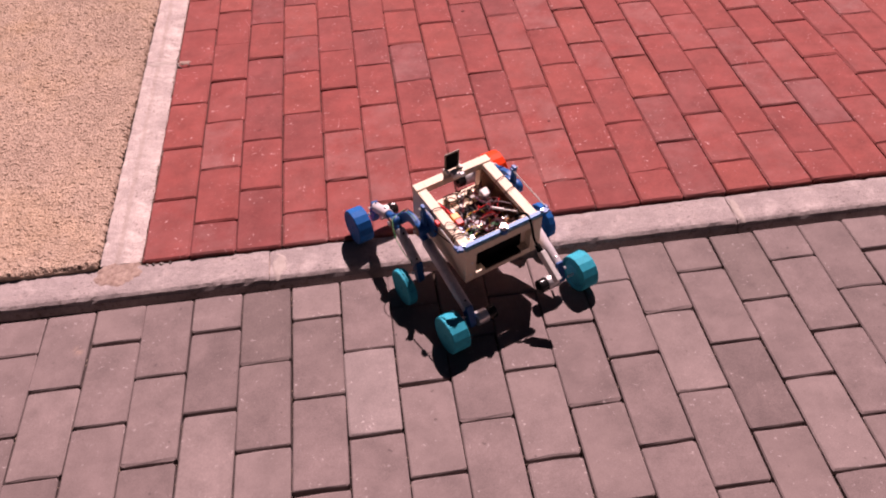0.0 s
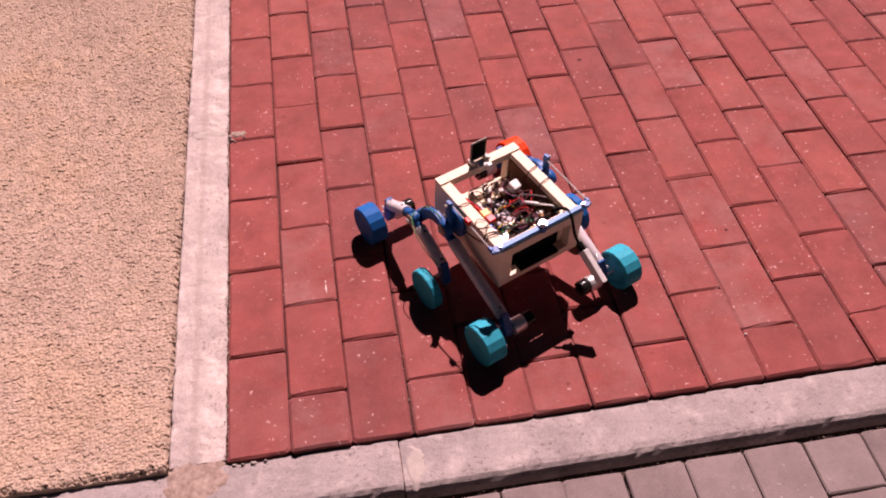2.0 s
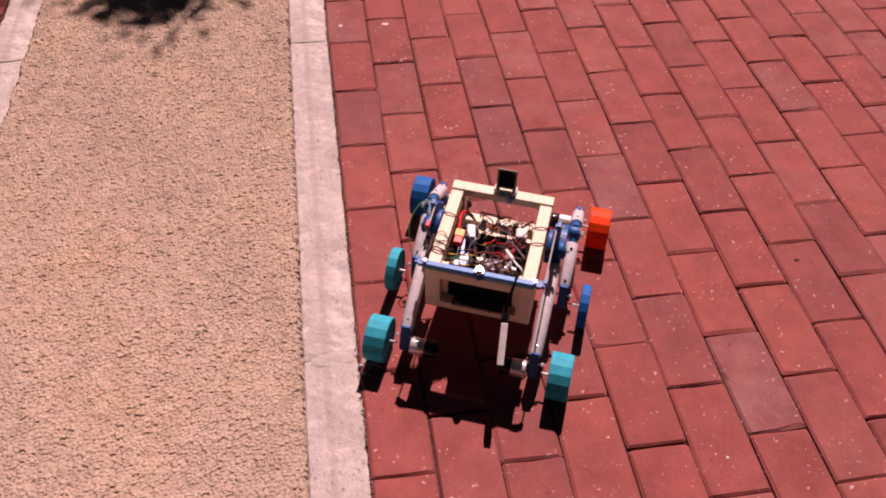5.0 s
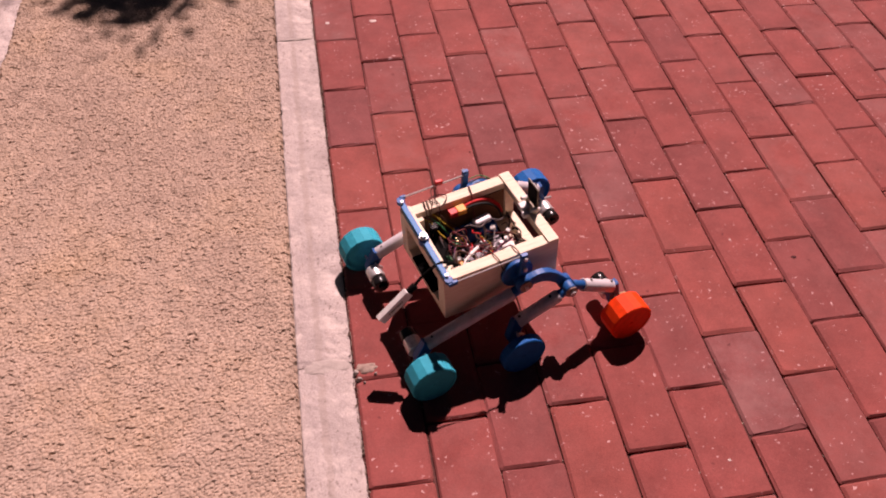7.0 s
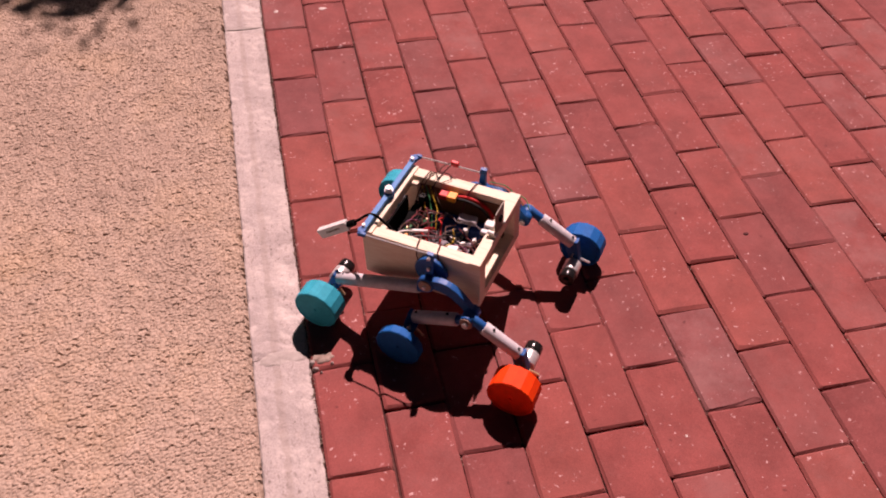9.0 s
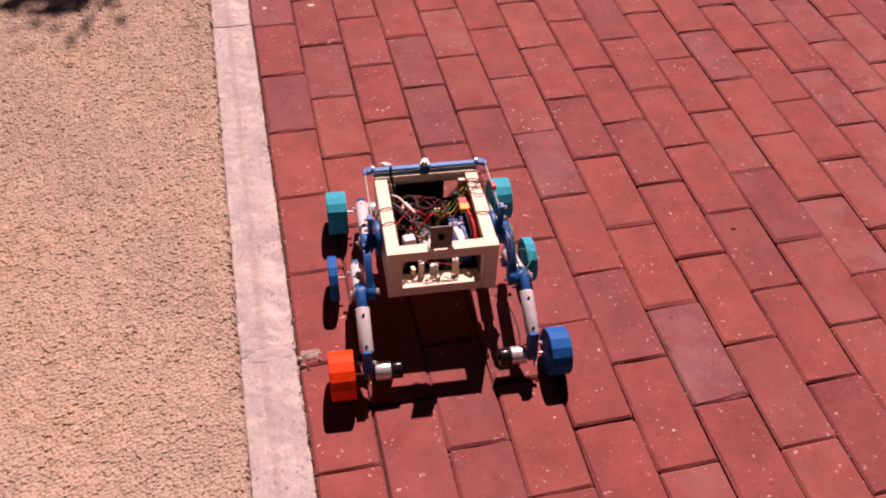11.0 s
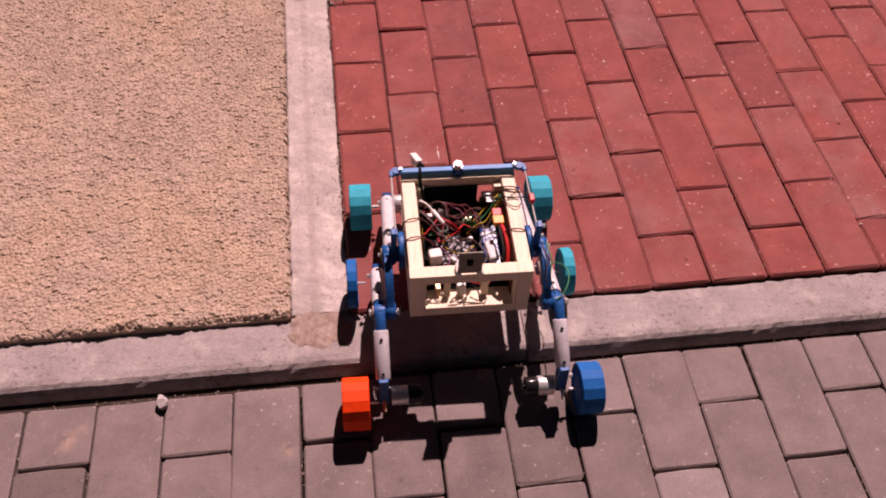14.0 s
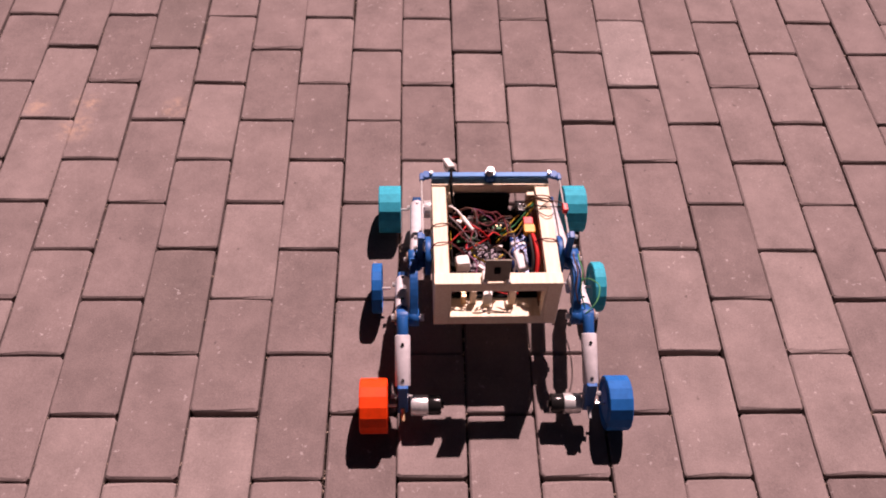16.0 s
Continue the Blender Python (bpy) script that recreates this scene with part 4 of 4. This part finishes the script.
def rover():
    root = thing("rover", "home-built six-wheeled rover, open pine box on white pipe legs", "robot")
    chassis(root)
    electronics(root)
    camera_board(root)
    dangling_plug(root)
    kit = {"root": root, "bar": differential(root)}
    for s in (1, -1):
        kit["rocker", s], kit["bogie", s], kit["rod", s] = rocker(root, s), bogie(root, s), tie_rod(root, s)
    for s, w, width, mat, label in ((1, "F", 0.040, ORANGE, "orange printed wheel"), (-1, "F", 0.034, BLUE_W, "blue printed wheel"), (1, "M", 0.016, BLUE_W, "narrow blue printed wheel"), (-1, "M", 0.018, TEAL, "teal printed wheel"), (1, "R", 0.037, TEAL, "teal printed wheel"), (-1, "R", 0.037, TEAL, "teal printed wheel")):
        kit["wheel", s, w] = wheel(root, s, w, width, mat, label)
    return kit


KIT = rover()

# the drive: seconds, x, y, heading in degrees; it mounts the kerb, turns on the spot and comes back
DRIVE = [
    (0.0, 0.730, -0.134, 23.3), (0.5, 0.690, -0.032, 20.8), (1.0, 0.688, -0.033, 20.9), (1.5, 0.640, 0.087, 23.2), (2.0, 0.534, 0.334, 24.0),
    (2.5, 0.418, 0.575, 24.5), (3.0, 0.299, 0.814, 25.9), (3.4, 0.257, 0.928, 21.8), (4.2, 0.257, 0.928, 21.2), (5.3, 0.238, 0.940, -32.6), (6.2, 0.238, 0.950, -34.0),
    (6.5, 0.246, 0.958, -48.8), (7.0, 0.232, 0.962, -74.8), (7.3, 0.210, 0.962, -85.5), (8.2, 0.211, 0.961, -88.0), (8.5, 0.206, 0.963, -103.7),
    (9.0, 0.249, 0.947, -126.8), (9.2, 0.264, 0.937, -134.3), (9.35, 0.267, 0.935, -139.0), (10.15, 0.267, 0.935, -139.6), (11.25, 0.251, 0.949, -190.2), (12.1, 0.250, 0.945, -190.3), (12.5, 0.227, 0.803, -187.8), (13.0, 0.199, 0.548, -184.0),
    (13.5, 0.190, 0.287, -182.0), (14.0, 0.182, 0.018, -181.7), (14.5, 0.172, -0.255, -181.6), (15.0, 0.165, -0.510, -180.5), (16.0, 0.158, -1.033, -179.4),
]


def glide(t, col):
    """Smooth value between the drive's rows that never overshoots them."""
    ts, vs = [r[0] for r in DRIVE], [r[col] for r in DRIVE]
    sl = [(vs[i + 1] - vs[i]) / (ts[i + 1] - ts[i]) for i in range(len(ts) - 1)]
    tan = [sl[0]] + [0.0 if a * b <= 0 else 2 * a * b / (a + b) for a, b in zip(sl, sl[1:])] + [sl[-1]]
    i = max(0, min(len(ts) - 2, next((k for k in range(len(ts) - 1) if t <= ts[k + 1]), len(ts) - 2)))
    h = ts[i + 1] - ts[i]
    u = (t - ts[i]) / h
    return ((1 + 2 * u) * (1 - u) ** 2 * vs[i] + u * (1 - u) ** 2 * h * tan[i] + u * u * (3 - 2 * u) * vs[i + 1] + u * u * (u - 1) * h * tan[i + 1])


def surface(x, y):
    if y > -0.004:
        return KERB_Z + 0.004 if -0.097 < x < -0.002 else 0.006 if -0.737 < x <= -0.097 else 0.0005
    return KERB_Z if y > -0.106 else -0.0225


def rest(x, y, hx, hy):
    """Height of a wheel's foot where it rolls over kerbs."""
    best = -9.0
    for k in range(-8, 9):
        d = RAD * k / 8 * 0.98
        best = max(best, surface(x + hx * d, y + hy * d) + math.sqrt(RAD * RAD - d * d) - RAD)
    return best


def motions():
    rows = {k: [] for k in KIT}
    spin = {k: 0.0 for k in KIT if k[0] == "wheel"}
    last = None
    for step in range(161):
        t = step / 10
        x, y, deg = glide(t, 1), glide(t, 2), glide(t, 3)
        a = radians(deg)
        fwd, right = Vector((-math.sin(a), math.cos(a))), Vector((math.cos(a), math.sin(a)))
        flat = Matrix.Translation((x, y, 0)) @ Matrix.Rotation(a, 4, "Z")
        foot, beta, rho, up = {}, {}, {}, {}
        for s in (1, -1):
            for w in "FMR":
                p = Vector((x, y)) + right * (s * AXLE_X[w]) + fwd * AXLE_Y[w]
                foot[s, w] = rest(p.x, p.y, fwd.x, fwd.y)
            mid = (foot[s, "F"] + foot[s, "M"]) / 2
            beta[s] = (foot[s, "F"] - foot[s, "M"]) / (AXLE_Y["F"] - AXLE_Y["M"])
            rho[s] = (mid - foot[s, "R"]) / (BOGIE[0] - AXLE_Y["R"])
            up[s] = foot[s, "R"] + rho[s] * (PIVOT[0] - AXLE_Y["R"])
        pitch, roll, lift = (rho[1] + rho[-1]) / 2, (up[1] - up[-1]) / 0.22, (up[1] + up[-1]) / 2
        pin = Matrix.Translation((0, *PIVOT))
        root = flat @ Matrix.Translation((0, 0, lift)) @ pin @ Matrix.Rotation(-roll, 4, "Y") @ Matrix.Rotation(pitch, 4, "X") @ pin.inverted()
        rows["root"].append((t, root))
        back = root.inverted() @ flat
        for s in (1, -1):
            arm = Matrix.Translation((0, PIVOT[0], PIVOT[1] + up[s])) @ Matrix.Rotation(rho[s], 4, "X")
            rows["rocker", s].append((t, back @ arm))
            rows["bogie", s].append((t, back @ Matrix.Translation((0, BOGIE[0], BOGIE[1] + (foot[s, "F"] + foot[s, "M"]) / 2)) @ Matrix.Rotation(beta[s], 4, "X")))
            for w in "FMR":
                if last:
                    run = (Vector((x, y)) - last[0]).dot(fwd) + (a - last[1]) * s * AXLE_X[w]
                    spin["wheel", s, w] -= run / RAD
                rows["wheel", s, w].append((t, back @ Matrix.Translation((s * AXLE_X[w], AXLE_Y[w], RAD + foot[s, w])) @ Matrix.Rotation(spin["wheel", s, w], 4, "X")))
            pull = -(rho[s] - pitch) * 0.056
            rows["rod", s].append((t, Matrix.Translation((s * 0.1050, -0.0955 + pull, 0.1925))))
        turn = -(rho[1] - rho[-1]) / 2 * 0.056 / 0.1
        rows["bar"].append((t, BODY @ Matrix.Translation((0, -0.0985, TOP + 0.0105)) @ Matrix.Rotation(turn, 4, "Z")))
        last = (Vector((x, y)), a)
    for k, r in rows.items():
        walk(KIT[k], r)


# ---- tree beyond the strip, whose shade falls on it ----
def tree():
    rng = random.Random(306)
    bark = sand_mat("bark", (0.07, 0.05, 0.035), (0.16, 0.115, 0.08), 40)
    leaf = Mat("leaf", 0.6, spec=0.3)
    leaf.colour(leaf.ramp(leaf.node("ShaderNodeNewGeometry").outputs["Random Per Island"], [(0.0, (0.035, 0.075, 0.02)), (0.6, (0.06, 0.12, 0.03)), (1.0, (0.10, 0.15, 0.045))]))
    root = thing("tree", "small leafy street tree with slender branches, casting shade", "tree", m=pose(*TREE))
    verts, faces, tips = [], [], []

    def limb(a, b, r0, r1, n=7, seg=5):
        start = len(verts)
        d = (b - a).normalized()
        u = d.orthogonal().normalized()
        w = d.cross(u)
        bend = u * rng.uniform(-0.06, 0.06) * (b - a).length
        for k in range(seg + 1):
            f = k / seg
            c = a.lerp(b, f) + bend * math.sin(math.pi * f)
            r = r0 + (r1 - r0) * f
            for i in range(n):
                q = 2 * math.pi * i / n
                verts.append(tuple(c + (u * math.cos(q) + w * math.sin(q)) * r))
        for k in range(seg):
            for i in range(n):
                p, q = start + k * n + i, start + k * n + (i + 1) % n
                faces.append((p, q, q + n, p + n))

    top = Vector((0.05, -0.1, 1.9))
    limb(Vector((0, 0, -0.08)), top, 0.075, 0.05, 10, 8)
    for i in range(9):
        a = i * 2.4
        b = top + Vector((math.cos(a) * rng.uniform(0.6, 1.1), math.sin(a) * rng.uniform(0.6, 1.1), rng.uniform(0.3, 1.2)))
        limb(top - Vector((0, 0, 0.1 * (i % 4))), b, 0.03, 0.012)
        for j in range(5):
            f = rng.uniform(0.35, 1.0)
            s = (top).lerp(b, f)
            e = s + Vector((rng.uniform(-0.5, 0.5), rng.uniform(-0.5, 0.5), rng.uniform(-0.1, 0.45)))
            limb(s, e, 0.009, 0.004, 5, 3)
            tips += [s.lerp(e, q) for q in (0.35, 0.6, 0.8, 1.0)]
    mesh_object("trunk", verts, faces, bark, root, True)
    lv, lf = [], []
    for tip in tips:
        for _ in range(96):
            c = tip + Vector((rng.gauss(0, 0.075), rng.gauss(0, 0.075), rng.gauss(0, 0.06)))
            m = Matrix.Translation(c) @ Euler((rng.uniform(-1, 1), rng.uniform(-1, 1), rng.uniform(0, 6.3))).to_matrix().to_4x4()
            s = rng.uniform(0.026, 0.046)
            k = len(lv)
            for p in ((-0.1, 0, 0), (0.5, -0.38, 0.06), (1.0, -0.28, 0.03), (1.7, 0, -0.1), (1.0, 0.28, 0.03), (0.5, 0.38, 0.06)):
                lv.append(tuple(m @ (Vector(p) * s)))
            lf += [(k, k + 1, k + 2, k + 3), (k, k + 3, k + 4, k + 5)]
    mesh_object("crown", lv, lf, leaf.m, root)


TREE = (-0.03, 4.91, -0.07, 0, 0, 0)
tree()


# ---- paving, piece by piece ----
grit_mat = sand_mat("grit", (0.20, 0.15, 0.12), (0.45, 0.35, 0.28), 400)


def red_paving():
    label = "red concrete pavers in running bond with dark sanded joints"
    right = bed("pavement_red", -0.004, 8, -0.004, 9, -0.0075, joint_mat, label, "pavement")
    cells = []
    for k in range(0, 60):
        first = LONG / 2 if k % 2 else LONG
        x = (k + 0.5) * PITCH
        if k % 2:
            cells.append((x, LONG / 4 - 0.0040, LONG / 2 + 0.005))
        else:
            cells.append((x, LONG / 2 - 0.0040, LONG + 0.005))
        for n in range(0, 32):
            cells.append((x, first + (n + 0.5) * LONG - 0.0015, LONG))
    cells = [c for c in cells if c[0] < 4.5 and c[1] < 5.0]
    pavers(right, cells, lambda c: math.hypot(c[0] - 0.75, (c[1] - 0.85) * 0.95), 0.0, red_mat, red_far_mat, 3, "outer_bricks", [(x, y, dull_mat) for x, y in ((0.064, 1.521), (0.367, 1.415), (0.579, 1.215), (0.674, 0.708), (1.692, 0.308))])
    left = bed("pavement_red_west", -8, -0.829, -0.004, 9, -0.0075, joint_mat, label, "pavement")
    cells = []
    for k in range(0, 24):
        first = LONG / 2 if k % 2 else LONG
        for n in range(-1, 24):
            cells.append((-0.834 - (k + 0.5) * PITCH, first + (n + 0.5) * LONG + 0.03, LONG))
    cells = [c for c in cells if c[1] > 0.02]
    pavers(left, cells, lambda c: math.hypot(c[0] + 1.0, c[1] - 1.9), 0.0, red_mat, red_far_mat, 4, "outer_bricks")


def gray_paving():
    base = bed("road_gray", -8, 8, -9, -0.104, -0.0400, joint_gray_mat, "dusty brown-grey concrete pavers in running bond with dark joints", "road")
    cells = []
    x0, y0 = 0.0172, -0.22
    for k in range(-45, 46):
        x = x0 + (k + 0.5) * PITCH
        if k % 2:
            cells.append((x, y0 + 0.0500, 0.1000))
            first = y0
        else:
            first = y0 - LONG / 2
            cells.append((x, (first + y0 + 0.1000) / 2, y0 + 0.1000 - first))
        for n in range(0, 24):
            cells.append((x, first - (n + 0.5) * LONG, LONG))
    cells = [c for c in cells if -3.4 < c[0] < 4.2 and c[1] > -4.2]
    pavers(base, cells, lambda c: math.hypot((c[0] - 0.45) * 0.9, c[1] + 0.75), -0.023, gray_mat, gray_far_mat, 5, "outer_bricks", [(0.483, -0.427, pale_mat), (0.269, -0.266, dusk_mat), (1.311, -0.245, dusk_mat), (-0.35, -1.047, dusk_mat), (-0.434, -0.333, dusk_mat)], joint=0.0028, end=0.0050, worn=0.6)
    # grit lying in the joints
    rng = random.Random(77)
    verts, faces = [], []
    for _ in range(5200):
        k = rng.randint(-10, 16)
        if rng.random() < 0.94:
            x, y = x0 + k * PITCH + rng.gauss(0, 0.0011), rng.uniform(-1.75, -0.13)
        else:
            x, y = rng.uniform(-1.0, 1.7), -0.114 + rng.gauss(0, 0.002)
        r, zc = rng.uniform(0.0008, 0.0022), (-0.0290 if y < -0.122 else -0.0385) + rng.uniform(0, 0.0030)
        if _ % 3 == 0:
            # crumbs along the kerb and in the red joints
            x, y = (rng.gauss(0.0, 0.0022), rng.uniform(0.0, 2.3)) if rng.random() < 0.65 else (rng.randint(1, 14) * PITCH + rng.gauss(0, 0.0008), rng.uniform(0.0, 2.2))
            zc = rng.uniform(-0.0050, -0.0022)
        n = len(verts)
        for p in ((1, 0, 0), (-1, 0, 0), (0, 1, 0), (0, -1, 0), (0, 0, 1), (0, 0, -1)):
            q = Vector(p) * r * rng.uniform(0.6, 1.2)
            verts.append((x + q.x + rng.uniform(-0.3, 0.3) * r, y + q.y + rng.uniform(-0.3, 0.3) * r, zc + q.z))
        for a, b in ((0, 2), (2, 1), (1, 3), (3, 0)):
            faces += [(n + a, n + b, n + 4), (n + b, n + a, n + 5)]
    tagged(mesh_object("joint_grit", verts, faces, grit_mat), "pale sandy grit in the joints of the pavers", "grit", kind="stuff")


red_paving()
gray_paving()

motions()
